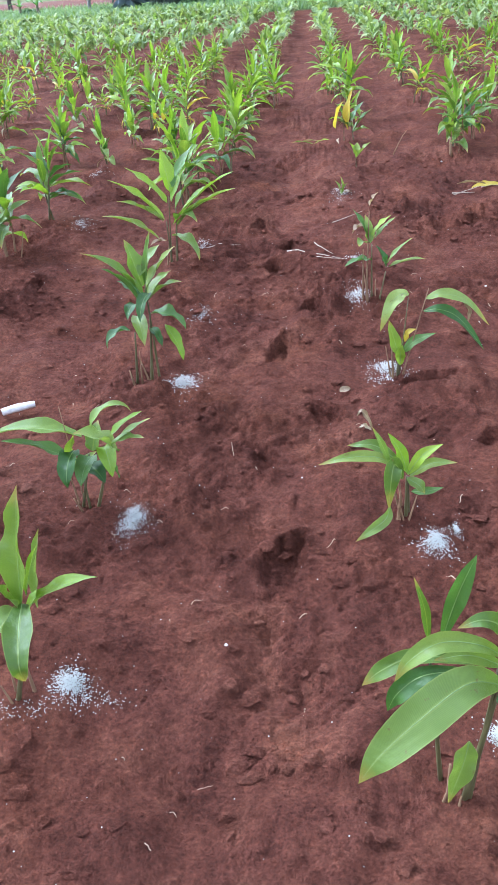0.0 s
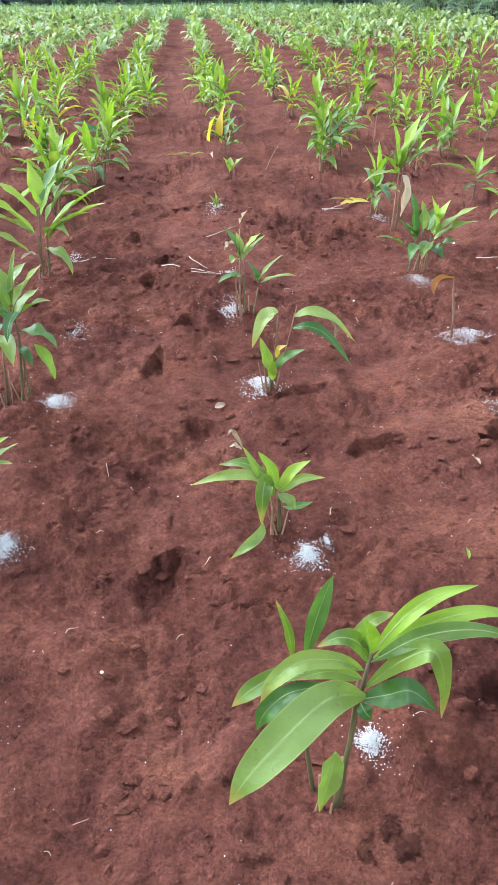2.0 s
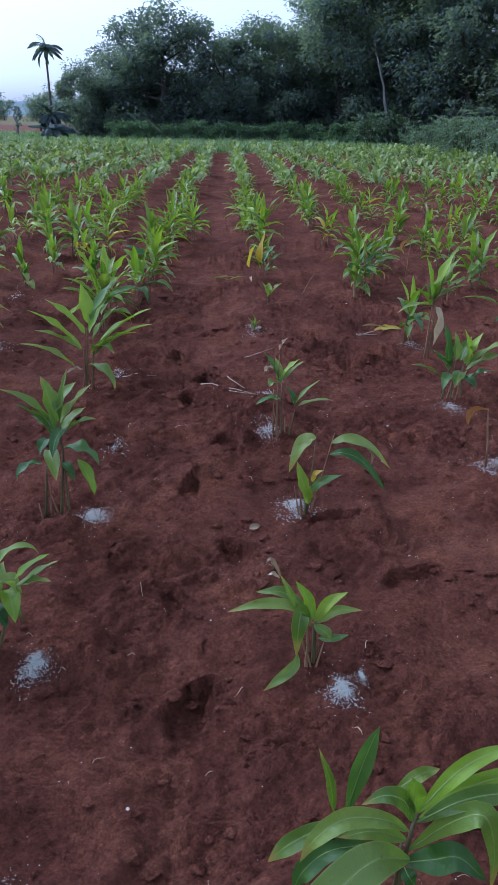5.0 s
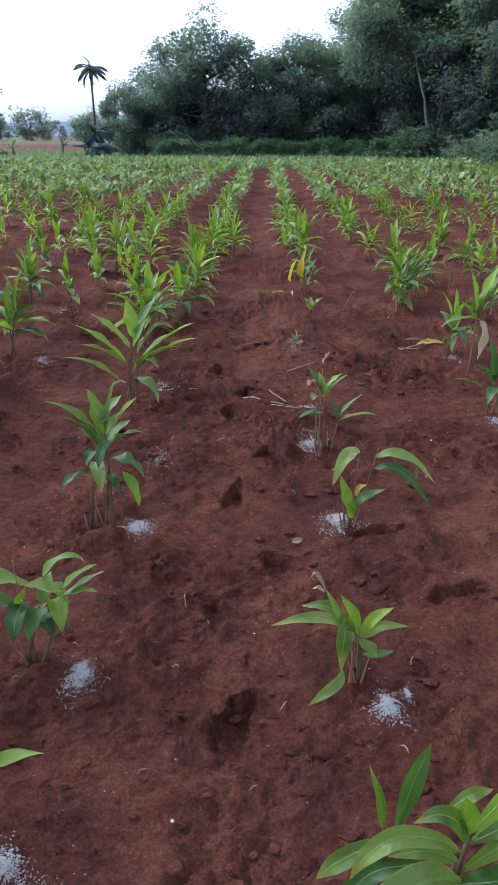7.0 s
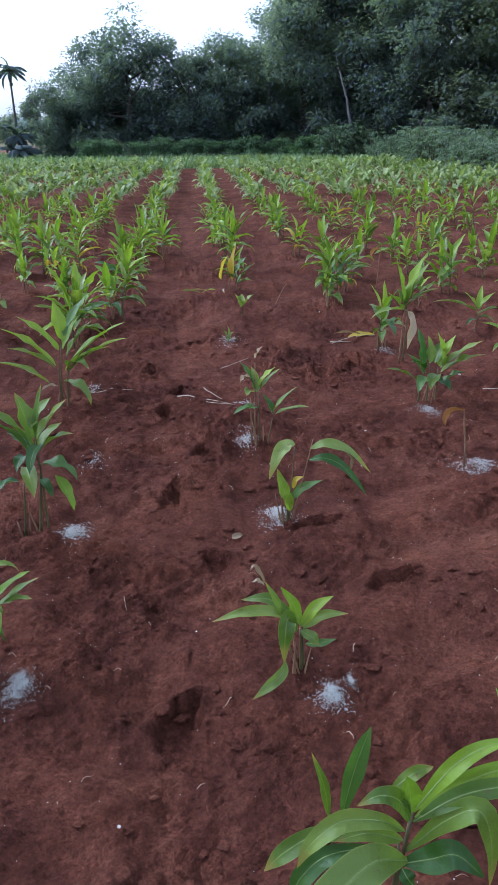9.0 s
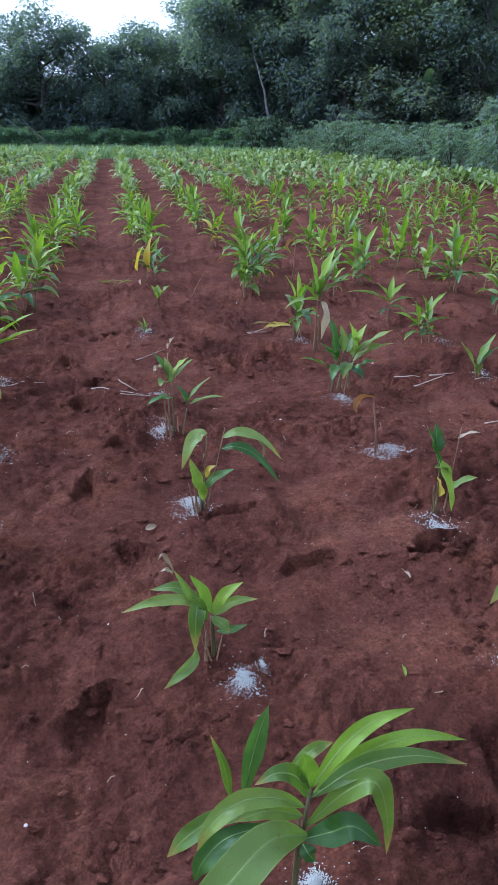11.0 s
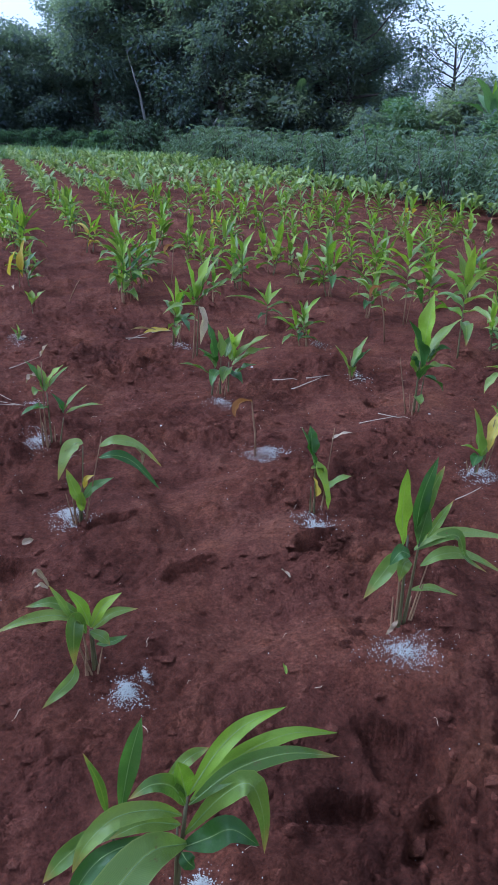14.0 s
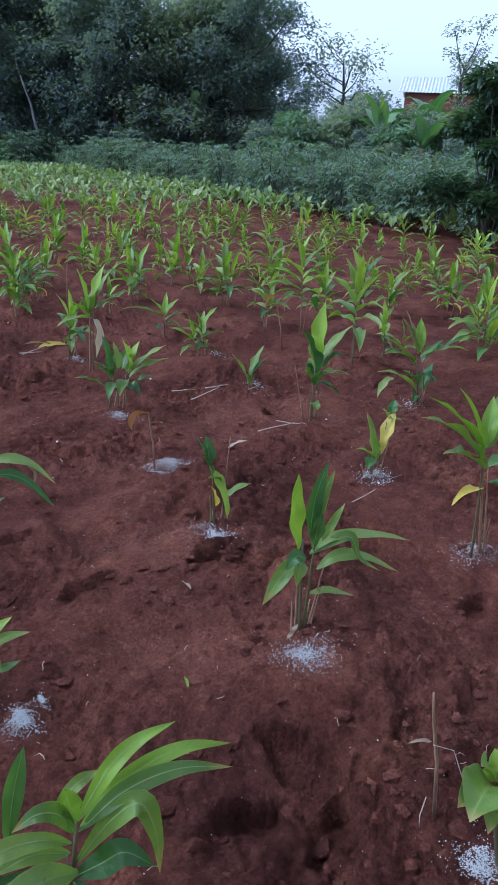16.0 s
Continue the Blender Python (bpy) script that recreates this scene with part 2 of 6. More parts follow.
BARK_PALE = plain("pale_bark", (0.16, 0.15, 0.14), (0.32, 0.31, 0.29), 6, 0.85, 0.5, (1, 1, 0.25))
GRANULE = plain("fertiliser_granule", (0.44, 0.43, 0.39), (0.66, 0.65, 0.59), 400, 0.55, 0.0)
ROOTLET = plain("rootlet", (0.3, 0.19, 0.12), (0.52, 0.38, 0.26), 60, 0.85, 0.2)
STRAW = plain("straw", (0.3, 0.22, 0.15), (0.52, 0.43, 0.33), 60, 0.8, 0.2)
RIB = plain("leaf_midrib", (0.16, 0.26, 0.06), (0.26, 0.36, 0.11), 30, 0.5, 0.0)
PAPER = plain("weathered_husk", (0.55, 0.52, 0.47), (0.75, 0.73, 0.69), 40, 0.7, 0.4)
PEBBLE = plain("pale_pebble", (0.4, 0.33, 0.29), (0.6, 0.54, 0.49), 90, 0.8, 0.3)
ROOF = plain("metal_roof", (0.5, 0.53, 0.56), (0.66, 0.69, 0.71), 3, 0.5, 0.1, metal=0.3)
BRICK_WALL = plain("brick_wall", (0.2, 0.07, 0.05), (0.3, 0.11, 0.08), 8, 0.9, 0.3)
# blue-grey carries the aerial haze of the far hills in their colour
HILL_HAZED = plain("hill_hazed", (0.12, 0.17, 0.2), (0.17, 0.22, 0.26), 0.02, 0.95, 0.0)


# ---- mesh helpers ----
def mesh_of(name, verts, faces, mats, uvs=None, smooth=True, tags=None):
    me = bpy.data.meshes.new(name)
    me.from_pydata([tuple(v) for v in verts], [], faces)
    if uvs is not None:
        layer = me.uv_layers.new(name="UVMap")
        idx = np.empty(len(me.loops), dtype=np.int32)
        me.loops.foreach_get("vertex_index", idx)
        layer.data.foreach_set("uv", np.asarray(uvs, dtype=np.float32)[idx].ravel())
    for m in mats if isinstance(mats, (list, tuple)) else [mats]:
        me.materials.append(m)
    if tags is not None:
        me.polygons.foreach_set("material_index", np.asarray(tags, dtype=np.int32))
    me.polygons.foreach_set("use_smooth", [smooth] * len(me.polygons))
    return me


def mesh_np(name, verts, quads, mat, uvs=None, smooth=True):
    """A mesh from whole arrays: verts (n, 3), faces (m, 3 or 4)."""
    verts, quads = np.asarray(verts, np.float32), np.asarray(quads, np.int32)
    k = quads.shape[1]
    me = bpy.data.meshes.new(name)
    me.vertices.add(len(verts))
    me.vertices.foreach_set("co", verts.ravel())
    me.loops.add(quads.size)
    me.loops.foreach_set("vertex_index", quads.ravel())
    me.polygons.add(len(quads))
    me.polygons.foreach_set("loop_start", np.arange(0, quads.size, k, dtype=np.int32))
    me.polygons.foreach_set("loop_total", np.full(len(quads), k, dtype=np.int32))
    me.polygons.foreach_set("use_smooth", np.full(len(quads), smooth))
    if uvs is not None:
        layer = me.uv_layers.new(name="UVMap")
        layer.data.foreach_set("uv", np.asarray(uvs, np.float32)[quads.ravel()].ravel())
    me.materials.append(mat)
    me.update(calc_edges=True)
    me.validate()
    return me


def part(name, me, parent, label=""):
    ob = new(name, me)
    ob.parent = parent
    return tagged(ob, label=label)


def thing(name, me, label, category, group="", kind="", at=(0, 0, 0)):
    ob = new(name, me)
    ob.location = at
    return tagged(ob, label, category, group, kind)


def tube(path, radii, sides=7, cap=True):
    """Vertices and faces of a tapered tube along a path."""
    path = [Vector(p) for p in path]
    verts, faces = [], []
    ref = Vector((0.31, 0.95, 0.1))
    for i, p in enumerate(path):
        d = (path[min(i + 1, len(path) - 1)] - path[max(i - 1, 0)]).normalized()
        a = d.cross(ref).normalized()
        b = d.cross(a)
        for k in range(sides):
            w = 2 * math.pi * k / sides
            verts.append(p + (a * math.cos(w) + b * math.sin(w)) * radii[i])
        if i:
            o = (i - 1) * sides
            for k in range(sides):
                k2 = (k + 1) % sides
                faces.append((o + k, o + k2, o + sides + k2, o + sides + k))
    if cap:
        faces.append(tuple(range(len(verts) - sides, len(verts))))
        faces.append(tuple(reversed(range(sides))))
    return verts, faces


def joined(pieces):
    verts, faces = [], []
    for v, f in pieces:
        o = len(verts)
        verts += v
        faces += [tuple(i + o for i in q) for q in f]
    return verts, faces


# ---- smooth random heights for the ground ----
class Noise2:
    def __init__(self, seed):
        r = np.random.RandomState(seed)
        w = r.rand(256, 256) * 2 * np.pi
        self.gx, self.gy = np.cos(w), np.sin(w)

    def __call__(self, x, y):
        xi, yi = np.floor(x).astype(int), np.floor(y).astype(int)
        xf, yf = x - xi, y - yi
        u, v = xf * xf * (3 - 2 * xf), yf * yf * (3 - 2 * yf)
        def g(a, b):
            i, j = (xi + a) % 256, (yi + b) % 256
            return self.gx[i, j] * (xf - a) + self.gy[i, j] * (yf - b)
        return (g(0, 0) * (1 - u) + g(1, 0) * u) * (1 - v) + (g(0, 1) * (1 - u) + g(1, 1) * u) * v


N1, N2, N3, N4 = Noise2(3), Noise2(5), Noise2(8), Noise2(13)

# footprints: place, heading, length, depth
FOOT = [(0.09, 1.64, 60, 0.26, 0.030), (0.03, 2.11, 95, 0.2, 0.022), (0.24, 2.42, 115, 0.26, 0.030), (0.07, 2.91, 80, 0.22, 0.026),
        (0.23, 3.35, 100, 0.3, 0.034), (0.02, 3.95, 90, 0.22, 0.03), (0.09, 4.33, 75, 0.26, 0.045), (-0.08, 4.75, 90, 0.28, 0.035),
        (0.21, 5.38, 10, 0.3, 0.03), (-0.09, 5.68, 20, 0.32, 0.03), (-1.23, 3.77, 90, 0.2, 0.04)]
FOOT += [(1.16, 1.30, 115, 0.36, 0.03), (0.93, 1.19, 12, 0.3, 0.028), (1.09, 1.05, 50, 0.3, 0.03), (2.27, 3.53, 60, 0.2, 0.04),
         (2.02, 1.6, 30, 0.24, 0.028), (1.30, 2.18, 10, 0.22, 0.045), (1.42, 1.2, 80, 0.2, 0.02), (0.82, 2.2, 20, 0.24, 0.03), (0.62, 2.58, 15, 0.26, 0.03)]
# planting holes and mounds round the nearest plants: place, radius, height
MOUND = [(0.48, 1.88, 0.10, -0.035), (0.62, 1.72, 0.07, -0.03), (0.36, 1.62, 0.16, 0.03), (-0.42, 1.98, 0.13, -0.02), (1.30, 1.82, 0.14, -0.03),
         (1.50, 1.78, 0.18, 0.02), (1.38, 2.28, 0.08, 0.035), (2.37, 4.5, 0.15, 0.03), (0.72, 2.66, 0.15, 0.02)]

# trodden places under the fertiliser
LEVEL = [(-0.34, 1.77), (-0.30, 2.62), (0.50, 2.71), (0.515, 1.668), (1.374, 2.33), (1.46, 3.79), (0.43, 3.46), (2.32, 2.58), (1.324, 1.57), (1.47, 3.08)]
# the trodden hollow beside the path
MOUND += [(1.12, 1.18, 0.30, -0.06), (0.40, 4.45, 0.2, -0.02)]
# big clods
MOUND += [(0.63, 1.0, 0.024, 0.026), (0.62, 1.07, 0.028, 0.022), (0.5, 0.98, 0.022, 0.016), (0.72, 1.06, 0.035, 0.02)]


def height(x, y):
    x, y = np.asarray(x, float), np.asarray(y, float)
    wx = x + 0.08 * N2(x * 2.3, y * 2.3)
    wy = y + 0.08 * N3(x * 2.3 + 9, y * 2.3)
    near = np.clip((40 - np.hypot(x, y)) / 30, 0, 1)
    h = 0.045 * N1(wx * 1.1, wy * 1.1) + 0.065 * N2(wx * 3.4, wy * 3.4)
    lump = N3(wx * 8.0, wy * 8.0)
    rough = np.clip(0.62 + 1.7 * N1(x * 1.6 + 3, y * 1.6), 0.28, 1.35)
    lump = lump * (0.4 + 0.6 * rough)
    h += 0.045 * lump + rough * (0.062 * np.maximum(N4(wx * 12, wy * 12), 0.02) + 0.05 * np.abs(N1(wx * 25, wy * 25)) + 0.014 * N2(wx * 61, wy * 61))
    # low planting ridges every 0.95 m
    h += 0.014 * np.cos(2 * np.pi * (x - 0.02 * (y - 2) - 0.47) / 0.95) * np.clip((9.6 - x) / 0.5, 0, 1)
    h = h * near
    for fx, fy, turn, length, depth in FOOT:
        c, s = math.cos(radians(turn)), math.sin(radians(turn))
        dx, dy = x - fx, y - fy
        u, v = (dx * c + dy * s) / (length * 0.43), (-dx * s + dy * c) / (length * 0.43)
        waist = 0.40 + 0.10 * np.cos(2.6 * u + 0.5) + 0.16 * N4(x * 14, y * 14)
        r = np.sqrt(u * u + (v / np.maximum(waist, 0.15)) ** 2) + 0.35 * N2(x * 17, y * 17) + 0.25 * N3(x * 40, y * 40)
        sole = np.clip((1.05 - r) / 0.2, 0, 1)
        sole = sole * sole * (3 - 2 * sole)
        rim = np.exp(-((r - 1.22) / 0.16) ** 2)
        h += -2.0 * depth * sole * (1 + 0.25 * np.sign(u) * np.minimum(np.abs(u), 1)) * (0.8 + 0.8 * lump) + depth * 0.55 * rim * (0.5 + 1.5 * np.maximum(lump, 0))
    for mx, my, rad, up in MOUND:
        r2 = ((x - mx) ** 2 + (y - my) ** 2) / rad ** 2
        h += up * np.exp(-r2) * (1 + 1.2 * lump)
    for fx, fy in LEVEL:
        h -= 0.85 * np.exp(-((x - fx) ** 2 + (y - fy) ** 2) / 0.0081) * (h - 0.012)
    return h


def ground_z(x, y):
    return float(height(np.array([x]), np.array([y]))[0])


def axis_steps(lo, hi, fine_lo, fine_hi, step, grow=1.09):
    mid = list(np.arange(fine_lo, fine_hi + step / 2, step))
    up, s, p = [], step, mid[-1]
    while p < hi:
        s = s * grow
        p += s
        up.append(p)
    down, s, p = [], step, mid[0]
    while p > lo:
        s = s * grow
        p -= s
        down.append(p)
    return np.array(down[::-1] + mid + up)


GX = axis_steps(-2600, 2600, -1.4, 2.7, 0.017, 1.065)
GY = axis_steps(-60, 3500, 0.6, 4.2, 0.017, 1.026)
gx, gy = np.meshgrid(GX, GY)
gz = height(gx.ravel(), gy.ravel())
gi = np.arange(gx.size).reshape(gx.shape)
gq = np.stack([gi[:-1, :-1], gi[:-1, 1:], gi[1:, 1:], gi[1:, :-1]], -1).reshape(-1, 4)
thing("ground", mesh_np("ground", np.c_[gx.ravel(), gy.ravel(), gz], gq, SOIL), "tilled red-brown earth with footprints and low planting ridges", "ground", kind="structure")


# ---- ginger plants ----
def blade_mesh(name, base, az, el, length, bend, width, roll=0.0, mat=GREEN, twist=0.0, seg=14, curl=0.46, side=0.0, hang=0.0, rib=0.0):
    """A lance-shaped leaf. az: compass of its tip, 0 to the right and 90 ahead; el: rise at its foot; bend: degrees that it droops along its length."""
    a, e = radians(az), radians(el)
    p = Vector(base)
    rows, uvs, faces = [], [], []
    step = length / seg
    for i in range(seg + 1):
        s = i / seg
        late = min(1.0, max(0.0, (s - 0.6) / 0.2))
        ang = e - radians(bend) * s * (0.55 + 0.45 * s) - radians(hang) * late * late * (3 - 2 * late)
        aa = a + radians(side) * s
        d = Vector((math.cos(aa) * math.cos(ang), math.sin(aa) * math.cos(ang), math.sin(ang)))
        across = Vector((-math.sin(aa), math.cos(aa), 0))
        up = d.cross(across)
        up = -up if up.z < 0 and abs(ang) < math.pi / 2 else up
        tw = radians(roll + twist * s)
        acr = across * math.cos(tw) + up * math.sin(tw)
        nor = up * math.cos(tw) - across * math.sin(tw)
        form = max(0.02, math.sin(math.pi * min(1, s ** 0.8)) ** (0.62 if s < 0.42 else 1.02)) if s < 1 else 0.0
        form = max(form, 0.1 * (1 - s) ** 0.5 if s < 1 else 0)
        half = width * 0.45 * form
        wave = 0.19 * width * (math.sin(s * 12 + az) + 0.45 * math.sin(s * 19 + el)) * form
        for k, u in enumerate((-1, -0.55, 0, 0.55, 1)):
            lift = curl * half * (abs(u) ** 1.3) + (wave * (0.6 if u > 0 else -0.45) * u * u)
            rows.append(p + acr * (half * u) + nor * lift)
            uvs.append((0.5 + 0.5 * u, s))
        if i:
            o = (i - 1) * 5
            faces += [(o + k, o + k + 1, o + k + 6, o + k + 5) for k in range(4)]
        p = p + d * step
    if rib:
        v, f = tube([rows[i * 5 + 2] for i in range(seg)], [max(0.0004, rib * (1 - 0.85 * i / seg)) for i in range(seg)], 5)
        return mesh_of(name, rows, faces, mat, uvs), mesh_of("midrib", v, f, RIB)
    return mesh_of(name, rows, faces, mat, uvs)


def plant(x, y, label, group="ginger plants in rows"):
    ob = new("ginger_plant")
    ob.location = (x, y, ground_z(x, y) - 0.01)
    return tagged(ob, label, "plant", group)


def stalk(p, x, y, lean_x, lean_y, tall, radius=0.006, dry=False, bow=0.0):
    n = 6
    path = [(x + lean_x * s + bow * math.sin(s * math.pi), y + lean_y * s, tall * s - 0.02) for s in (i / n for i in range(n + 1))]
    v, f = tube(path, [radius * 0.75 * (1.25 - 0.75 * i / n) for i in range(n + 1)], 7)
    return part("stem", mesh_of("stem", v, f, STEM_DRY if dry else STEM), p, "dry brown stem" if dry else "")


def blade(p, base, az, el, length, bend, width, kind="g", roll=0.0, twist=0.0, side=0.0, hang=0.0, rib=0.0013):
    words = {"y": "yellowed leaf", "b": "dry brown leaf", "p": "pale spotted leaf", "l": "young lime-green leaf", "s": "bleached dry leaf"}.get(kind, "")
    if kind == "b" or length < 0.1 or not rib:
        return part("leaf", blade_mesh("leaf", base, az, el, length, bend, width, roll, LEAVES[kind], twist, side=side, hang=hang), p, words)
    me, line = blade_mesh("leaf", base, az, el, length, bend, width, roll, LEAVES[kind], twist, side=side, hang=hang, rib=rib)
    ob = part("leaf", me, p, words)
    part("midrib", line, ob, "pale midrib")
    return ob


def smooth_path(points, n):
    """n + 1 places on a smooth curve through the given ones."""
    q = [Vector(v) for v in points]
    q = [q[0] * 2 - q[1]] + q + [q[-1] * 2 - q[-2]]
    out = []
    for i in range(n + 1):
        w = i / n * (len(q) - 3)
        k = min(int(w), len(q) - 4)
        w -= k
        a, b, c, d = q[k:k + 4]
        out.append(0.5 * (2 * b + (c - a) * w + (2 * a - 5 * b + 4 * c - d) * w * w + (3 * b - a - 3 * c + d) * w ** 3))
    return out


def arched(p, points, width, kind="g", face=(0, -0.6, 0.8), wide=0.4, fold=0.3, ruffle=0.12, twist=0.0):
    """A leaf that follows a curve, its upper side turned to face; wide: how far along it is broadest."""
    seg = 18
    line = smooth_path(points, seg)
    rows, uvs, faces = [], [], []
    shift = 7.0 * points[-1][0] + 3.0 * width
    for i, c in enumerate(line):
        s = i / seg
        d = (line[min(i + 1, seg)] - line[max(i - 1, 0)]).normalized()
        acr = d.cross(Vector(face)).normalized()
        nor = acr.cross(d)
        tw = radians(twist) * s
        acr, nor = acr * math.cos(tw) + nor * math.sin(tw), nor * math.cos(tw) - acr * math.sin(tw)
        form = (math.sin(0.5 * math.pi * s / wide) ** 0.7 if s < wide else math.cos(0.5 * math.pi * (s - wide) / (1 - wide)) ** 0.95) if s < 1 else 0.0
        half = 0.44 * width * max(form, 0.1 * (1 - s))
        for u in (-1, -0.5, 0, 0.5, 1):
            wave = ruffle * width * math.sin(s * 13 + shift + (1.7 if u > 0 else 0)) * form * u * u
            rows.append(c + acr * (half * u) + nor * (fold * half * abs(u) ** 1.3 + wave))
            uvs.append((0.5 + 0.5 * u, s))
        if i:
            o = (i - 1) * 5
            faces += [(o + k, o + k + 1, o + k + 6, o + k + 5) for k in range(4)]
    words = {"y": "yellowed leaf", "b": "dry brown leaf", "p": "pale spotted leaf", "l": "young lime-green leaf", "s": "bleached dry leaf"}.get(kind, "")
    ob = part("leaf", mesh_of("leaf", rows, faces, LEAVES[kind], uvs), p, words)
    if kind != "b" and width > 0.025:
        v, f = tube([rows[i * 5 + 2] for i in range(seg)], [0.0011 * (1 - 0.85 * i / seg) for i in range(seg)], 5)
        part("midrib", mesh_of("midrib", v, f, RIB), ob, "pale midrib")
    return ob


def wild_plant(x, y, rng, tall=0.5, label="leafy green ginger plant growing in red earth", stems=None, kinds="gggldp", lean=0.1, dead=0.3, many=None):
    """A ginger plant that grows by chance: bare-footed shoots, each with two ranks of broad lance leaves towards its top."""
    p = plant(x, y, label)
    if rng.random() < 0.6:
        stalk(p, rng.uniform(-0.04, 0.04), rng.uniform(-0.04, 0.04), rng.uniform(-0.06, 0.06), 0.0, tall * rng.uniform(0.3, 0.6), 0.0045, True)
    for s in range(stems or rng.choice((1, 1, 2, 2))):
        turn = rng.uniform(0, 360)
        lx, ly = rng.uniform(-lean, lean), rng.uniform(-lean, lean)
        ox, oy = rng.uniform(-0.05, 0.05), rng.uniform(-0.05, 0.05)
        h = tall * rng.uniform(0.6, 0.76) * (1 if s == 0 else rng.uniform(0.5, 0.9))
        stalk(p, ox, oy, lx * 0.7, ly * 0.7, h, rng.uniform(0.006, 0.009), rng.random() < 0.35, bow=rng.uniform(-0.015, 0.015))
        n = (many or rng.randint(5, 7)) + (3 if s == 0 else 0)
        for i in range(n):
            u = i / (n - 1)
            f = 0.5 + 0.5 * u
            az = turn + 180 * (i % 2) + rng.uniform(-32, 32)
            L = min(0.3, tall * (0.46 + 0.1 * math.sin(math.pi * u)) * rng.uniform(0.8, 1.15))
            blade(p, (ox + lx * 0.7 * f, oy + ly * 0.7 * f, h * f - 0.02), az, 16 + 64 * u ** 1.3 + rng.uniform(-10, 10), L,
                  78 - 52 * u + rng.uniform(-18, 22), L * (0.29 - 0.07 * u) * rng.uniform(0.85, 1.15), rng.choice("llg" if u > 0.75 else kinds),
                  twist=rng.uniform(-25, 25), side=rng.uniform(-12, 12), rib=0)
        if rng.random() < dead:
            blade(p, (ox, oy, h * 0.5), rng.uniform(0, 360), 10, tall * 0.3, 130, tall * 0.05, rng.choice("bbby"), twist=60, rib=0)
    return p


rng = random.Random(11)

p = plant(0.43, 0.94, "broad-leaved ginger plant with long arching bright green leaves")
stalk(p, 0.011, 0, 0.040, 0.000, 0.47, 0.0080)
stalk(p, -0.02, 0.04, -0.05, 0.010, 0.40, 0.0060)
stalk(p, 0.022, 0, 0.012, 0.000, 0.40, 0.0055)
stalk(p, -0.013, 0, -0.008, 0.000, 0.138, 0.0080, True)
arched(p, [(0.051, 0.000, 0.442), (0.103, 0.000, 0.526), (0.151, 0.000, 0.566), (0.220, 0.010, 0.571)], 0.032, "l")
arched(p, [(0.056, 0.000, 0.431), (0.128, 0.010, 0.482), (0.230, 0.020, 0.500), (0.333, 0.030, 0.463)], 0.034, "l")
arched(p, [(0.053, 0.000, 0.422), (0.126, -0.010, 0.483), (0.215, -0.015, 0.496), (0.311, -0.020, 0.464)], 0.036, "g")
arched(p, [(0.046, 0.000, 0.357), (0.099, -0.020, 0.443), (0.141, -0.040, 0.481), (0.163, -0.050, 0.419), (0.168, -0.055, 0.330)], 0.044, "g", wide=0.45)
arched(p, [(0.042, 0.000, 0.328), (0.081, -0.020, 0.359), (0.115, -0.040, 0.389), (0.161, -0.050, 0.345)], 0.052, "d", wide=0.5)
arched(p, [(0.048, -0.005, 0.448), (0.038, -0.010, 0.501), (0.032, -0.010, 0.533)], 0.040, "l")
arched(p, [(0.045, -0.005, 0.430), (0.021, -0.020, 0.494), (-0.014, -0.030, 0.520), (-0.050, -0.035, 0.508)], 0.034, "g")
arched(p, [(0.040, -0.005, 0.409), (-0.008, -0.020, 0.455), (-0.070, -0.030, 0.472), (-0.118, -0.040, 0.443), (-0.140, -0.045, 0.399)], 0.036, "g", wide=0.5)
arched(p, [(0.036, -0.010, 0.396), (-0.024, -0.030, 0.443), (-0.082, -0.040, 0.444)], 0.030, "g")
arched(p, [(0.013, 0.030, 0.354), (-0.086, 0.030, 0.374), (-0.146, 0.030, 0.342), (-0.183, 0.030, 0.299)], 0.036, "g", wide=0.6)
arched(p, [(0.001, 0.020, 0.349), (-0.081, 0.010, 0.349), (-0.125, 0.000, 0.317), (-0.141, 0.000, 0.270)], 0.040, "d", wide=0.55)
arched(p, [(0.046, -0.012, 0.351), (-0.026, -0.050, 0.401), (-0.103, -0.090, 0.369), (-0.167, -0.115, 0.310), (-0.200, -0.125, 0.253)], 0.078, "p", wide=0.45, fold=0.18, ruffle=0.07)
arched(p, [(-0.050, 0.050, 0.388), (-0.031, 0.050, 0.497), (-0.010, 0.050, 0.579)], 0.036, "d", wide=0.5)
arched(p, [(-0.072, 0.050, 0.391), (-0.082, 0.050, 0.460), (-0.104, 0.050, 0.534)], 0.018, "g")
arched(p, [(0.029, 0.050, 0.436), (0.072, 0.060, 0.460), (0.108, 0.070, 0.460)], 0.026, "g")
arched(p, [(0.036, -0.020, 0.343), (0.043, -0.030, 0.332), (0.056, -0.030, 0.311)], 0.030, "d")
arched(p, [(-0.001, -0.020, 0.215), (-0.009, -0.030, 0.160), (-0.028, -0.040, 0.063)], 0.05, "p", (0.1, -0.8, 0.5))

p = plant(-0.48, 1.13, "young ginger plant with one tall upright leaf")
stalk(p, -0.005, 0, 0.084, 0.000, 0.285, 0.0070)
blade(p, (0.076, 0.000, 0.287), 54, 81, 0.267, 10, 0.081, "g")
blade(p, (0.097, 0.020, 0.266), 41, 81, 0.184, 12, 0.046, "p")
blade(p, (0.092, 0.000, 0.318), 25, 74, 0.124, 15, 0.029, "l")
blade(p, (0.080, 0.000, 0.279), 0, 43, 0.187, 40, 0.047, "l")
blade(p, (0.078, 0.000, 0.295), -76, 10, 0.205, 60, 0.06, "g", hang=70)
blade(p, (0.068, 0.000, 0.277), -148, 75, 0.094, 20, 0.046, "g")
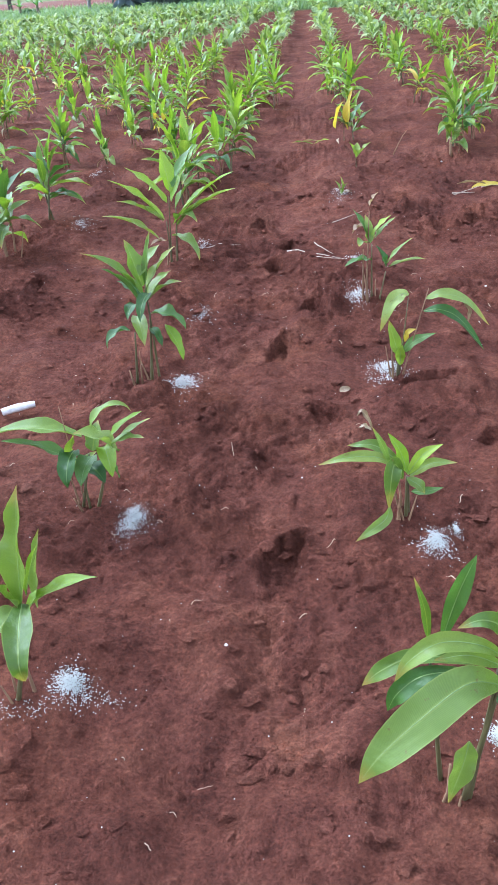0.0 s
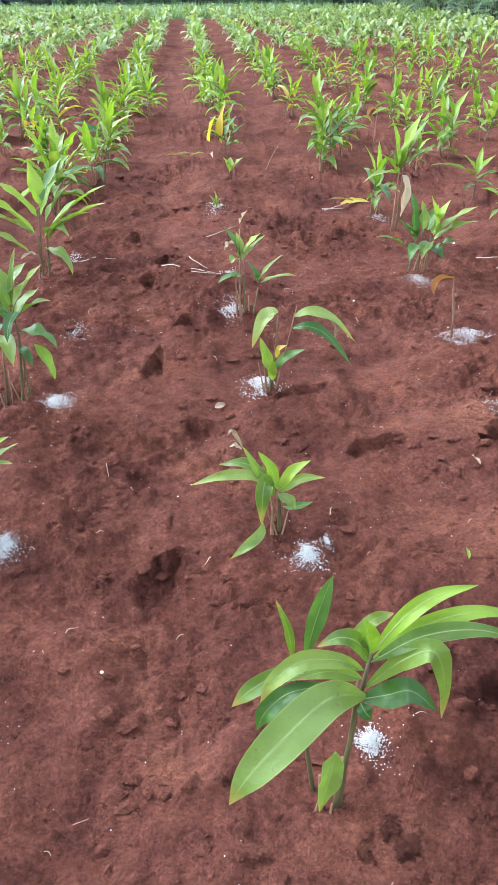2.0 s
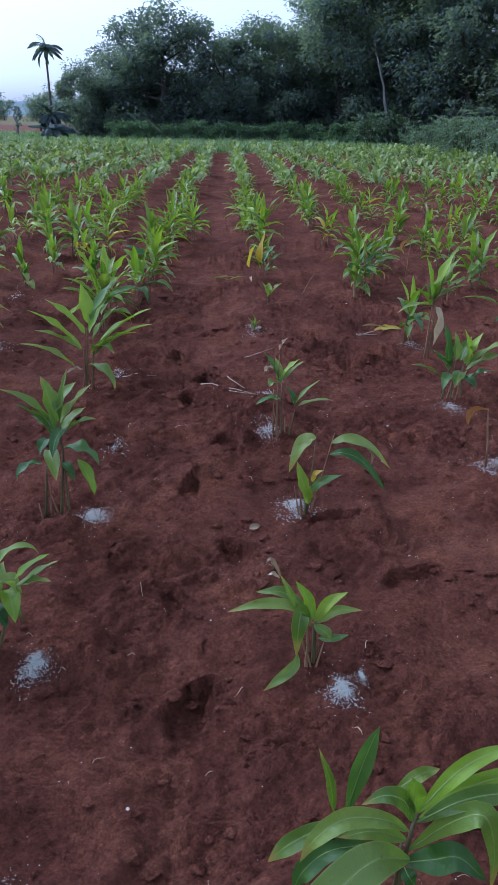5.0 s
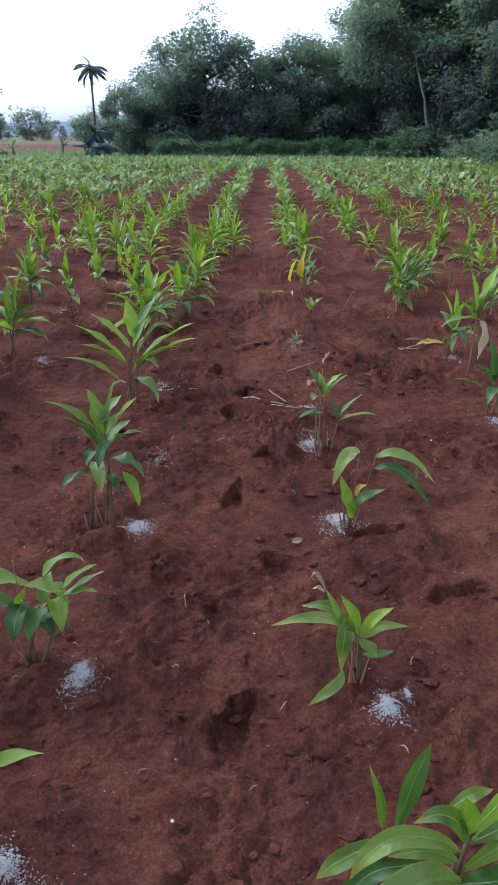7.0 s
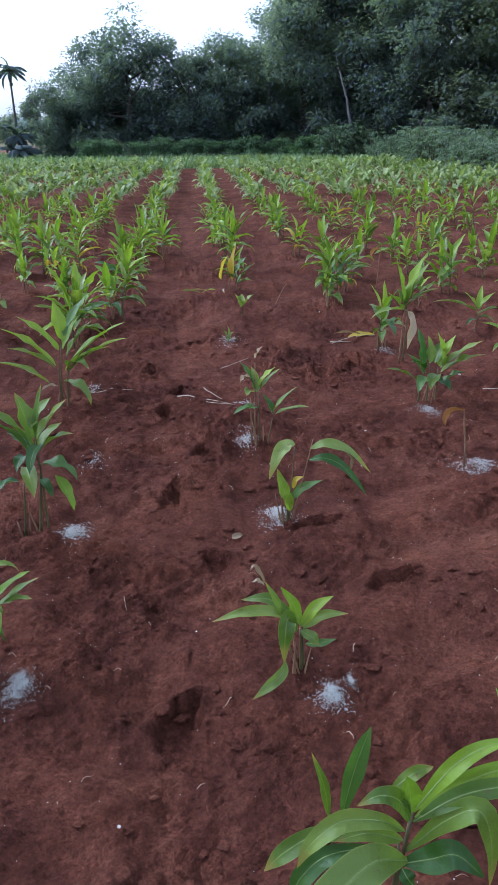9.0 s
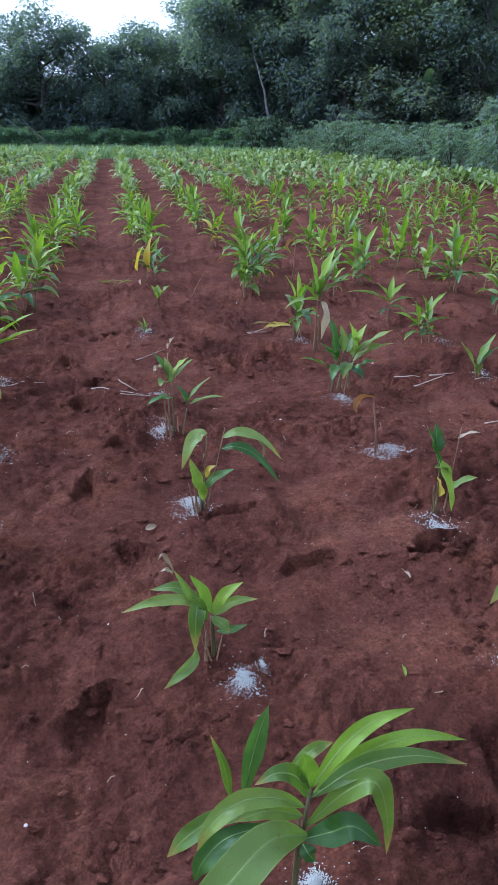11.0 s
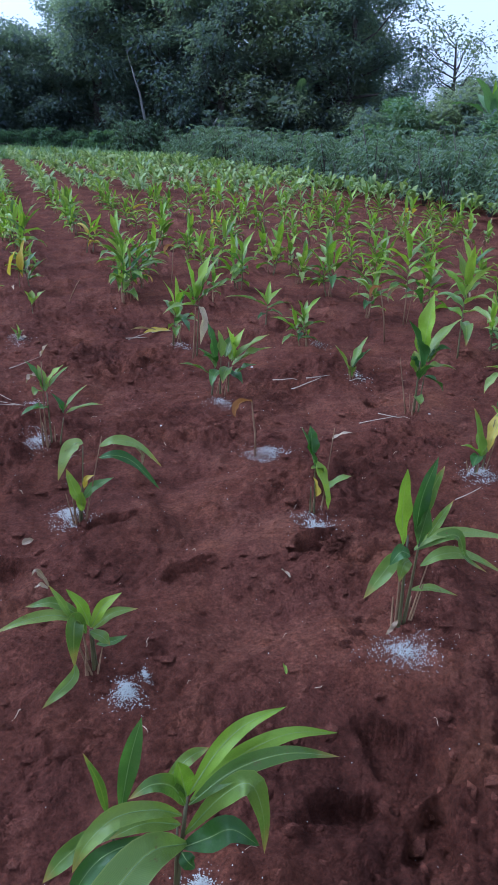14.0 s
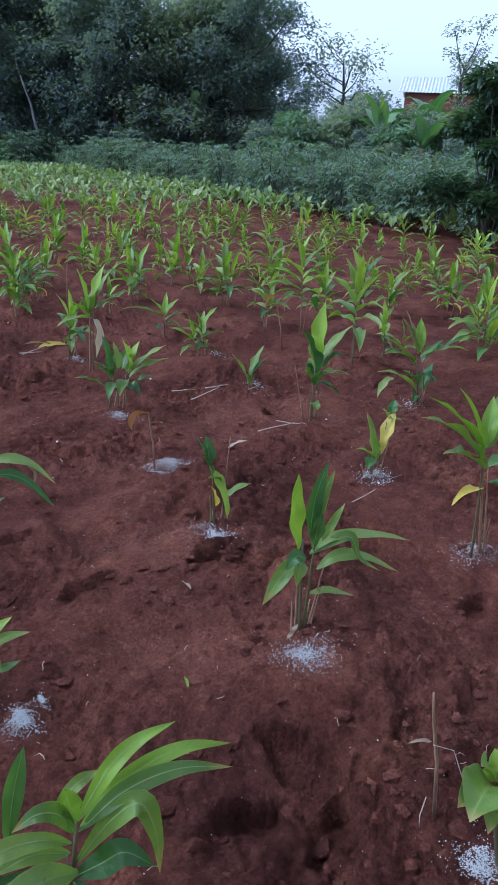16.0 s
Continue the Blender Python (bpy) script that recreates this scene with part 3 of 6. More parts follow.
blade(p, (0.071, 0.000, 0.264), -118, 40, 0.076, 90, 0.065, "g")

p = plant(-0.50, 1.87, "drooping ginger plant with curled leaves in red earth")
stalk(p, -0.028, 0, 0.061, 0.000, 0.225, 0.0060)
stalk(p, 0.018, 0, 0.073, 0.000, 0.223, 0.0070)
stalk(p, 0.002, 0, -0.002, 0.000, 0.226, 0.0050)
stalk(p, -0.009, 0, -0.016, 0.000, 0.385, 0.0030, True)
blade(p, (0.022, 0.000, 0.264), -176, 24, 0.301, 60, 0.072, "g")
blade(p, (-0.003, 0.000, 0.177), -163, 41, 0.234, 28, 0.055, "d")
blade(p, (-0.007, 0.000, 0.217), -92, 18, 0.144, 120, 0.065, "d")
blade(p, (0.120, 0.000, 0.212), -155, 56, 0.152, 45, 0.091, "p")
blade(p, (0.052, 0.000, 0.291), 24, 66, 0.167, 150, 0.039, "g")
blade(p, (0.104, 0.000, 0.261), 17, 42, 0.122, 25, 0.036, "l")
blade(p, (0.117, 0.000, 0.242), 21, 34, 0.124, 20, 0.029, "g")
blade(p, (0.100, 0.000, 0.236), -10, 29, 0.116, 35, 0.047, "p")
blade(p, (0.082, 0.000, 0.229), -68, 19, 0.128, 110, 0.058, "l")
blade(p, (0.022, 0.000, 0.172), -41, -2, 0.090, 60, 0.058, "d")
blade(p, (-0.039, 0.000, 0.138), -36, 73, 0.171, 15, 0.047, "l")
blade(p, (-0.014, 0.000, 0.117), 24, 60, 0.108, 30, 0.052, "g")
blade(p, (0.043, 0.000, 0.196), -99, 13, 0.118, 80, 0.065, "d")
blade(p, (0.056, 0.000, 0.175), 25, -33, 0.094, 60, 0.058, "d")
blade(p, (0.010, 0.000, 0.157), 162, 4, 0.109, 60, 0.058, "g")
blade(p, (0.046, 0.000, 0.215), 76, 56, 0.093, 20, 0.058, "g")

p = plant(-0.45, 2.61, "tall ginger plant with drooping dark lower leaves")
stalk(p, 0.027, 0, 0.033, 0.000, 0.310, 0.0080)
stalk(p, -0.030, 0, 0.023, 0.000, 0.235, 0.0070)
stalk(p, 0.061, 0, -0.005, 0.000, 0.418, 0.0060)
blade(p, (0.045, 0.000, 0.354), -172, 59, 0.271, 45, 0.068, "g")
blade(p, (0.034, 0.000, 0.310), -144, 69, 0.227, 40, 0.068, "d")
blade(p, (0.046, 0.000, 0.390), 138, 70, 0.175, 12, 0.077, "g")
blade(p, (0.057, 0.000, 0.396), 48, 79, 0.193, 12, 0.037, "g")
blade(p, (0.056, 0.000, 0.375), 23, 57, 0.192, 22, 0.055, "g")
blade(p, (0.059, 0.000, 0.338), -8, 46, 0.158, 48, 0.055, "g")
blade(p, (0.043, 0.000, 0.429), 56, 48, 0.145, 35, 0.055, "p")
blade(p, (0.064, 0.000, 0.287), -9, 7, 0.153, 85, 0.077, "d")
blade(p, (0.109, 0.000, 0.240), -40, -39, 0.151, 45, 0.050, "l")
blade(p, (0.008, 0.000, 0.278), -71, 4, 0.163, 70, 0.061, "g")
blade(p, (-0.025, 0.000, 0.223), -147, 20, 0.128, 120, 0.050, "d")
blade(p, (0.056, 0.000, 0.347), 43, 43, 0.137, 30, 0.055, "g")
blade(p, (0.039, 0.000, 0.343), 149, 37, 0.126, 35, 0.050, "d")
blade(p, (0.053, 0.000, 0.231), -52, -6, 0.099, 70, 0.039, "d")
blade(p, (0.011, 0.000, 0.322), -97, 22, 0.112, 80, 0.050, "d")
blade(p, (0.067, 0.000, 0.364), -99, 9, 0.154, 90, 0.050, "d")

p = plant(-0.55, 4.10, "spreading ginger plant with many bright narrow leaves")
stalk(p, -0.000, 0, -0.004, 0.000, 0.262, 0.0070)
stalk(p, 0.027, 0, 0.029, 0.000, 0.334, 0.0070)
stalk(p, -0.005, 0, 0.029, 0.000, 0.394, 0.0060)
stalk(p, -0.031, 0, 0.042, 0.000, 0.215, 0.0040, True)
blade(p, (-0.014, 0.000, 0.251), 180, 50, 0.362, 30, 0.078, "l")
blade(p, (0.010, 0.000, 0.340), 167, 48, 0.291, 22, 0.078, "l")
blade(p, (-0.018, 0.000, 0.242), -168, 42, 0.277, 35, 0.072, "g")
blade(p, (-0.058, 0.000, 0.151), -170, 42, 0.334, 40, 0.072, "g")
blade(p, (0.036, 0.000, 0.398), 118, 71, 0.223, 12, 0.085, "l")
blade(p, (0.050, 0.000, 0.418), 39, 57, 0.252, 15, 0.078, "d")
blade(p, (0.052, 0.000, 0.308), 18, 59, 0.239, 25, 0.065, "g")
blade(p, (0.033, 0.000, 0.224), 3, 48, 0.437, 30, 0.072, "l")
blade(p, (0.051, 0.000, 0.223), -8, 40, 0.395, 30, 0.072, "l")
blade(p, (0.057, 0.000, 0.217), -18, 48, 0.309, 45, 0.072, "p")
blade(p, (0.019, 0.000, 0.163), -35, 7, 0.246, 100, 0.078, "p")
blade(p, (0.046, 0.000, 0.254), -42, 33, 0.197, 80, 0.078, "g")
blade(p, (0.035, 0.000, 0.345), 41, 60, 0.206, 15, 0.065, "l")
blade(p, (-0.016, 0.000, 0.134), -149, 19, 0.101, 60, 0.046, "b")

p = plant(0.42, 1.77, "small ginger plant with a dried tip and drooping leaf")
stalk(p, 0.022, 0, -0.006, 0.000, 0.160, 0.0070)
stalk(p, 0.030, 0.01, -0.008, 0.000, 0.150, 0.0060)
stalk(p, 0.012, 0, -0.050, 0.000, 0.200, 0.0045, True)
stalk(p, 0.026, -0.01, 0.018, -0.01, 0.108, 0.0040, True)
stalk(p, 0.016, -0.012, -0.02, -0.01, 0.09, 0.0040, True)
arched(p, [(0.0, 0.0, 0.165), (-0.07, -0.005, 0.208), (-0.15, -0.012, 0.212), (-0.227, -0.02, 0.196)], 0.036, "g")
arched(p, [(0.0, 0.02, 0.17), (-0.07, 0.03, 0.222), (-0.145, 0.035, 0.222)], 0.036, "p")
arched(p, [(0.005, 0.0, 0.13), (-0.012, -0.012, 0.18), (-0.026, -0.035, 0.196), (-0.034, -0.055, 0.15), (-0.037, -0.065, 0.075)], 0.052, "g", (0.1, -0.85, 0.5), 0.55, 0.25)
arched(p, [(-0.034, -0.062, 0.085), (-0.045, -0.075, 0.052), (-0.085, -0.1, 0.034), (-0.13, -0.13, 0.02)], 0.036, "p", (0.2, -0.7, 0.7), 0.45)
arched(p, [(0.017, 0.0, 0.15), (-0.004, 0.01, 0.215), (-0.039, 0.01, 0.274)], 0.037, "l")
arched(p, [(0.018, 0.0, 0.145), (0.055, 0.0, 0.208), (0.106, 0.0, 0.241)], 0.036, "l")
arched(p, [(0.024, 0.0, 0.14), (0.08, -0.004, 0.183), (0.147, -0.01, 0.187)], 0.031, "g")
arched(p, [(0.03, -0.01, 0.095), (0.07, -0.02, 0.102), (0.114, -0.02, 0.113)], 0.026, "d")
arched(p, [(0.015, -0.01, 0.14), (0.045, -0.03, 0.13), (0.062, -0.035, 0.105)], 0.036, "p")
arched(p, [(-0.032, 0.0, 0.185), (-0.055, 0.0, 0.245), (-0.082, 0.0, 0.3)], 0.021, "p")
arched(p, [(-0.082, 0.0, 0.295), (-0.095, 0.0, 0.33), (-0.112, 0.0, 0.35), (-0.122, 0.0, 0.335)], 0.014, "b", ruffle=0.4)
arched(p, [(-0.084, 0.0, 0.29), (-0.1, 0.0, 0.305), (-0.118, 0.0, 0.3)], 0.012, "b", ruffle=0.4)

p = plant(0.53, 2.63, "sparse ginger plant with a bent stalk and hanging pale leaves")
stalk(p, -0.011, 0, 0.005, 0.000, 0.150, 0.0065)
stalk(p, -0.005, 0.005, 0.022, 0.000, 0.350, 0.0045)
stalk(p, 0.002, 0, 0.084, 0.000, 0.385, 0.0040, True)
arched(p, [(0.017, 0.0, 0.345), (-0.012, -0.005, 0.348), (-0.05, -0.015, 0.31), (-0.084, -0.03, 0.216)], 0.058, "p", wide=0.5, fold=0.2)
arched(p, [(0.076, 0.0, 0.325), (0.13, 0.0, 0.34), (0.215, -0.005, 0.318), (0.309, -0.015, 0.219)], 0.046, "p", wide=0.45)
arched(p, [(0.21, -0.006, 0.315), (0.235, -0.006, 0.27), (0.232, -0.006, 0.225)], 0.016, "b", ruffle=0.4)
arched(p, [(0.073, 0.0, 0.278), (0.125, -0.005, 0.285), (0.2, -0.012, 0.25), (0.297, -0.03, 0.13)], 0.048, "d", wide=0.55)
arched(p, [(0.005, 0.0, 0.115), (0.05, -0.005, 0.165), (0.123, -0.01, 0.195)], 0.042, "d")
arched(p, [(0.0, 0.0, 0.09), (-0.028, 0.0, 0.17), (-0.05, 0.0, 0.248)], 0.05, "g")
arched(p, [(0.0, -0.01, 0.07), (-0.004, -0.015, 0.12), (0.002, -0.02, 0.155)], 0.042, "l")
arched(p, [(0.012, 0.0, 0.16), (0.022, -0.006, 0.2), (0.05, -0.012, 0.215)], 0.024, "y")

p = plant(0.48, 3.42, "thin ginger plant with two shoots and a withered top")
stalk(p, -0.009, 0, 0.004, 0.000, 0.431, 0.0050, True)
stalk(p, 0.017, 0, -0.007, 0.000, 0.284, 0.0060)
stalk(p, 0.051, 0, 0.027, 0.000, 0.154, 0.0050)
stalk(p, -0.023, 0, -0.005, 0.000, 0.260, 0.0050, True)
blade(p, (0.003, 0.000, 0.268), 160, 66, 0.173, 15, 0.058, "d")
blade(p, (0.010, 0.000, 0.299), 13, 52, 0.123, 20, 0.044, "l")
blade(p, (0.023, 0.000, 0.288), 17, 48, 0.131, 20, 0.034, "p")
blade(p, (-0.005, 0.000, 0.433), 0, 66, 0.070, 20, 0.039, "b")
blade(p, (0.013, 0.000, 0.189), -162, 12, 0.137, 45, 0.058, "d")
blade(p, (0.078, 0.000, 0.154), 157, 68, 0.109, 15, 0.058, "d")
blade(p, (0.078, 0.000, 0.164), 9, 52, 0.169, 22, 0.034, "g")
blade(p, (0.091, 0.000, 0.153), -7, 24, 0.178, 32, 0.039, "g")
blade(p, (-0.014, 0.000, 0.269), -132, 32, 0.060, 90, 0.065, "p")
blade(p, (-0.029, 0.000, 0.347), 180, -5, 0.063, 80, 0.052, "b")
blade(p, (0.003, 0.000, 0.268), 121, 75, 0.127, 15, 0.052, "p")

p = plant(0.46, 5.31, "tiny pale ginger sprout beside fertiliser")
blade(p, (0.002, 0.000, 0.017), 180, 77, 0.108, 30, 0.052, "p")
blade(p, (0.002, 0.000, 0.017), 0, 71, 0.087, 30, 0.052, "p")
blade(p, (0.002, 0.000, 0.017), 180, 99, 0.122, 30, 0.052, "g")
blade(p, (0.002, 0.000, 0.017), 0, 25, 0.072, 30, 0.052, "b")

p = plant(0.62, 6.06, "small ginger sprout with lime leaves")
stalk(p, 0.003, 0, -0.006, 0.000, 0.105, 0.0050)
blade(p, (-0.002, 0.000, 0.074), 180, 74, 0.129, 20, 0.078, "l")
blade(p, (0.007, 0.000, 0.082), 0, 53, 0.149, 20, 0.065, "g")
blade(p, (0.002, 0.000, 0.094), 82, 68, 0.099, 20, 0.065, "g")

p = plant(0.68, 7.15, "ginger plant with two yellowed leaves")
stalk(p, 0.001, 0, -0.037, 0.000, 0.214, 0.0060)
stalk(p, -0.085, 0, -0.006, 0.000, 0.194, 0.0050)
blade(p, (-0.050, 0.000, 0.085), 28, 91, 0.335, 20, 0.117, "y")
blade(p, (-0.160, 0.000, 0.100), -16, 85, 0.235, 30, 0.104, "y")
blade(p, (-0.010, 0.000, 0.059), 0, 59, 0.261, 30, 0.078, "g")
blade(p, (-0.010, 0.000, 0.059), 0, 27, 0.155, 50, 0.078, "g")
blade(p, (-0.021, 0.000, 0.153), 24, 59, 0.192, 20, 0.078, "d")
blade(p, (-0.035, 0.000, 0.107), 180, 40, 0.138, 40, 0.065, "g")

p = plant(1.41, 2.42, "small ginger plant with a withered stalk")
stalk(p, -0.002, 0, -0.013, 0.000, 0.241, 0.0050)
stalk(p, 0.023, 0, 0.032, 0.000, 0.385, 0.0040, True)
stalk(p, -0.022, 0, -0.005, 0.000, 0.146, 0.0040)
blade(p, (-0.017, 0.000, 0.215), 162, 74, 0.175, 14, 0.060, "d")
blade(p, (-0.030, 0.000, 0.264), 102, 80, 0.116, 12, 0.058, "d")
blade(p, (-0.024, 0.000, 0.247), -52, -59, 0.217, 25, 0.065, "l")
blade(p, (0.045, 0.000, 0.111), 0, 31, 0.119, 28, 0.047, "g")
blade(p, (-0.002, 0.000, 0.083), 180, 86, 0.089, 20, 0.052, "y")
blade(p, (0.023, 0.000, 0.173), -163, 55, 0.085, 60, 0.052, "p")
blade(p, (0.047, 0.000, 0.319), 0, 29, 0.097, 50, 0.021, "b")

p = plant(1.36, 1.69, "ginger plant with a broad lime upright leaf and arching pale leaves")
stalk(p, 0.004, 0, -0.012, 0.000, 0.360, 0.0080)
stalk(p, 0.016, 0, 0.020, 0.000, 0.360, 0.0070)
stalk(p, -0.004, 0.006, -0.012, 0.000, 0.300, 0.0060, True)
stalk(p, 0.026, 0, 0.052, 0.000, 0.260, 0.0045, True)
stalk(p, 0.030, -0.006, 0.036, 0.000, 0.180, 0.0040, True)
arched(p, [(-0.02, 0.0, 0.31), (-0.038, 0.0, 0.43), (-0.039, 0.0, 0.559)], 0.06, "l", wide=0.5, fold=0.2)
arched(p, [(0.016, 0.0, 0.34), (0.022, 0.0, 0.46), (0.058, 0.0, 0.584)], 0.052, "d", wide=0.45)
arched(p, [(0.022, 0.005, 0.33), (0.05, 0.005, 0.46), (0.088, 0.005, 0.55)], 0.04, "g", wide=0.45)
arched(p, [(0.03, 0.0, 0.3), (0.034, -0.01, 0.38), (0.04, -0.015, 0.43)], 0.05, "d")
arched(p, [(0.06, 0.0, 0.32), (0.095, 0.0, 0.38), (0.132, 0.0, 0.434)], 0.03, "g")
arched(p, [(0.02, 0.0, 0.29), (0.09, 0.0, 0.325), (0.2, -0.005, 0.318), (0.3, -0.01, 0.292), (0.39, -0.015, 0.258)], 0.036, "p", wide=0.35)
arched(p, [(0.02, 0.0, 0.285), (0.1, -0.01, 0.32), (0.155, -0.02, 0.32), (0.188, -0.03, 0.245), (0.263, -0.045, 0.19)], 0.042, "g", wide=0.35)
arched(p, [(0.05, 0.0, 0.225), (0.11, -0.005, 0.256), (0.2, -0.012, 0.245), (0.347, -0.03, 0.16)], 0.046, "p", wide=0.45)
arched(p, [(0.025, 0.0, 0.145), (0.1, -0.005, 0.14), (0.193, -0.015, 0.1)], 0.026, "p")
arched(p, [(0.0, 0.0, 0.275), (-0.05, -0.01, 0.27), (-0.1, -0.02, 0.225), (-0.152, -0.03, 0.168)], 0.056, "g", wide=0.5)
arched(p, [(0.0, -0.01, 0.28), (-0.04, -0.02, 0.3), (-0.075, -0.025, 0.265)], 0.05, "d")
arched(p, [(0.0, -0.012, 0.26), (-0.03, -0.03, 0.26), (-0.045, -0.04, 0.21)], 0.046, "g")
arched(p, [(-0.01, -0.01, 0.05), (-0.04, -0.025, 0.035), (-0.06, -0.03, 0.018)], 0.016, "b", ruffle=0.4)

p = plant(1.50, 3.94, "bushy ginger plant with dense dark leaves")
stalk(p, -0.053, 0, 0.021, 0.000, 0.220, 0.0070)
stalk(p, 0.049, 0, -0.001, 0.000, 0.215, 0.0070)
stalk(p, -0.002, 0, 0.002, 0.000, 0.251, 0.0060)
blade(p, (-0.071, 0.000, 0.134), -174, 37, 0.206, 40, 0.044, "g")
blade(p, (-0.039, 0.000, 0.214), 121, 79, 0.215, 12, 0.072, "d")
blade(p, (0.001, 0.000, 0.228), 113, 84, 0.153, 15, 0.065, "p")
blade(p, (0.075, 0.000, 0.206), 154, 82, 0.200, 12, 0.085, "l")
blade(p, (0.055, 0.000, 0.208), 26, 62, 0.198, 15, 0.065, "l")
blade(p, (0.062, 0.000, 0.197), 5, 38, 0.285, 20, 0.065, "g")
blade(p, (0.069, 0.000, 0.173), -5, 35, 0.255, 32, 0.078, "g")
blade(p, (0.081, 0.000, 0.115), -18, 42, 0.147, 40, 0.065, "d")
blade(p, (-0.032, 0.000, 0.164), 169, 61, 0.157, 30, 0.078, "d")
blade(p, (0.030, 0.000, 0.126), -56, 11, 0.136, 70, 0.078, "d")
blade(p, (-0.005, 0.000, 0.145), -126, 14, 0.171, 80, 0.078, "d")
blade(p, (0.046, 0.000, 0.158), -121, 12, 0.164, 80, 0.078, "g")
blade(p, (-0.032, 0.000, 0.197), -147, 44, 0.126, 40, 0.078, "d")
blade(p, (0.028, 0.000, 0.226), 51, 48, 0.169, 20, 0.065, "g")

p = plant(1.53, 4.58, "ginger plant with a hanging dry leaf on its stem")
stalk(p, -0.012, 0, 0.014, 0.000, 0.400, 0.0080, True)
stalk(p, 0.011, 0, 0.013, 0.000, 0.399, 0.0060)
blade(p, (-0.009, 0.000, 0.392), 162, 81, 0.276, 10, 0.091, "l")
blade(p, (0.010, 0.000, 0.391), 19, 73, 0.311, 14, 0.091, "l")
blade(p, (0.017, 0.000, 0.373), -9, 46, 0.217, 40, 0.065, "g")
blade(p, (0.017, 0.000, 0.409), 21, 63, 0.283, 22, 0.065, "g")
blade(p, (-0.013, 0.000, 0.353), -169, 55, 0.155, 25, 0.078, "l")
arched(p, [(0.02, -0.01, 0.34), (0.045, -0.03, 0.3), (0.04, -0.04, 0.2), (0.02, -0.045, 0.1)], 0.055, "s", (0.1, -0.9, 0.4), 0.5, 0.5, 0.3)
blade(p, (0.017, 0.000, 0.344), -166, 14, 0.266, 55, 0.065, "p")
blade(p, (0.002, 0.000, 0.374), 125, 61, 0.122, 20, 0.078, "g")
blade(p, (0.002, 0.000, 0.381), 47, 60, 0.189, 12, 0.078, "g")

p = plant(2.42, 3.35, "ginger plant with one tall broad lime leaf")
stalk(p, 0.009, 0, 0.002, 0.000, 0.317, 0.0090)
stalk(p, -0.035, 0, -0.081, 0.000, 0.345, 0.0050, True)
stalk(p, 0.038, 0, 0.012, 0.000, 0.281, 0.0060)
blade(p, (0.018, 0.000, 0.326), 25, 85, 0.342, 8, 0.111, "l")
blade(p, (0.023, 0.000, 0.268), 180, 76, 0.289, 25, 0.111, "d")
blade(p, (0.047, 0.000, 0.323), 8, 52, 0.291, 28, 0.072, "g")
blade(p, (0.067, 0.000, 0.305), -26, 65, 0.140, 95, 0.078, "d")
blade(p, (0.039, 0.000, 0.254), -9, 14, 0.199, 45, 0.065, "g")
blade(p, (0.050, 0.000, 0.210), -15, -14, 0.152, 60, 0.065, "d")
blade(p, (0.022, 0.000, 0.197), -80, 65, 0.146, 50, 0.078, "d")
blade(p, (0.005, 0.000, 0.231), 82, 61, 0.133, 20, 0.091, "g")
blade(p, (0.012, 0.000, 0.100), -89, -8, 0.063, 60, 0.065, "p")
blade(p, (0.058, 0.000, 0.290), 37, 53, 0.187, 20, 0.078, "g")
blade(p, (0.002, 0.000, 0.264), 122, 55, 0.080, 30, 0.065, "d")

p = plant(2.30, 2.60, "small ginger plant with one yellow leaf")
stalk(p, 0.002, 0, -0.001, 0.000, 0.130, 0.0060)
stalk(p, 0.045, 0, 0.073, 0.000, 0.377, 0.0040, True)
stalk(p, 0.026, 0, 0.033, 0.000, 0.289, 0.0050)
blade(p, (0.007, 0.000, 0.088), 180, 78, 0.259, 10, 0.072, "g")
blade(p, (0.100, 0.000, 0.308), -163, -60, 0.201, 25, 0.072, "y")
blade(p, (0.005, 0.000, 0.106), -171, 42, 0.143, 40, 0.039, "l")
blade(p, (0.003, 0.000, 0.098), -141, 9, 0.090, 70, 0.065, "d")
blade(p, (0.061, 0.000, 0.285), -14, 5, 0.092, 60, 0.039, "p")
blade(p, (0.083, 0.000, 0.310), 41, 71, 0.067, 20, 0.052, "d")
blade(p, (0.016, 0.000, 0.095), 32, 51, 0.077, 20, 0.052, "g")
blade(p, (0.059, 0.000, 0.299), 180, 62, 0.054, 40, 0.039, "p")

p = plant(2.27, 1.84, "tall ginger plant with spread bright leaves on brown stems")
stalk(p, -0.007, 0, -0.073, 0.000, 0.460, 0.0080, True)
stalk(p, 0.017, 0, -0.061, 0.000, 0.393, 0.0060, True)
stalk(p, -0.051, 0, -0.026, 0.000, 0.475, 0.0060)
blade(p, (-0.076, 0.000, 0.452), 168, 66, 0.280, 18, 0.052, "l")
blade(p, (-0.079, 0.000, 0.440), 180, 50, 0.388, 28, 0.058, "l")
blade(p, (-0.077, 0.000, 0.404), -175, 47, 0.422, 38, 0.072, "g")
blade(p, (-0.064, 0.000, 0.371), -171, 39, 0.280, 38, 0.085, "p")
blade(p, (-0.052, 0.000, 0.288), -170, 18, 0.187, 65, 0.047, "y")
blade(p, (-0.065, 0.000, 0.451), 7, 49, 0.224, 25, 0.058, "l")
blade(p, (-0.043, 0.000, 0.377), -13, 23, 0.179, 50, 0.078, "d")
blade(p, (-0.029, 0.000, 0.311), -41, -5, 0.093, 60, 0.065, "d")
blade(p, (-0.073, 0.000, 0.463), 45, 68, 0.185, 12, 0.065, "l")
blade(p, (-0.065, 0.000, 0.451), 35, 53, 0.257, 15, 0.065, "g")

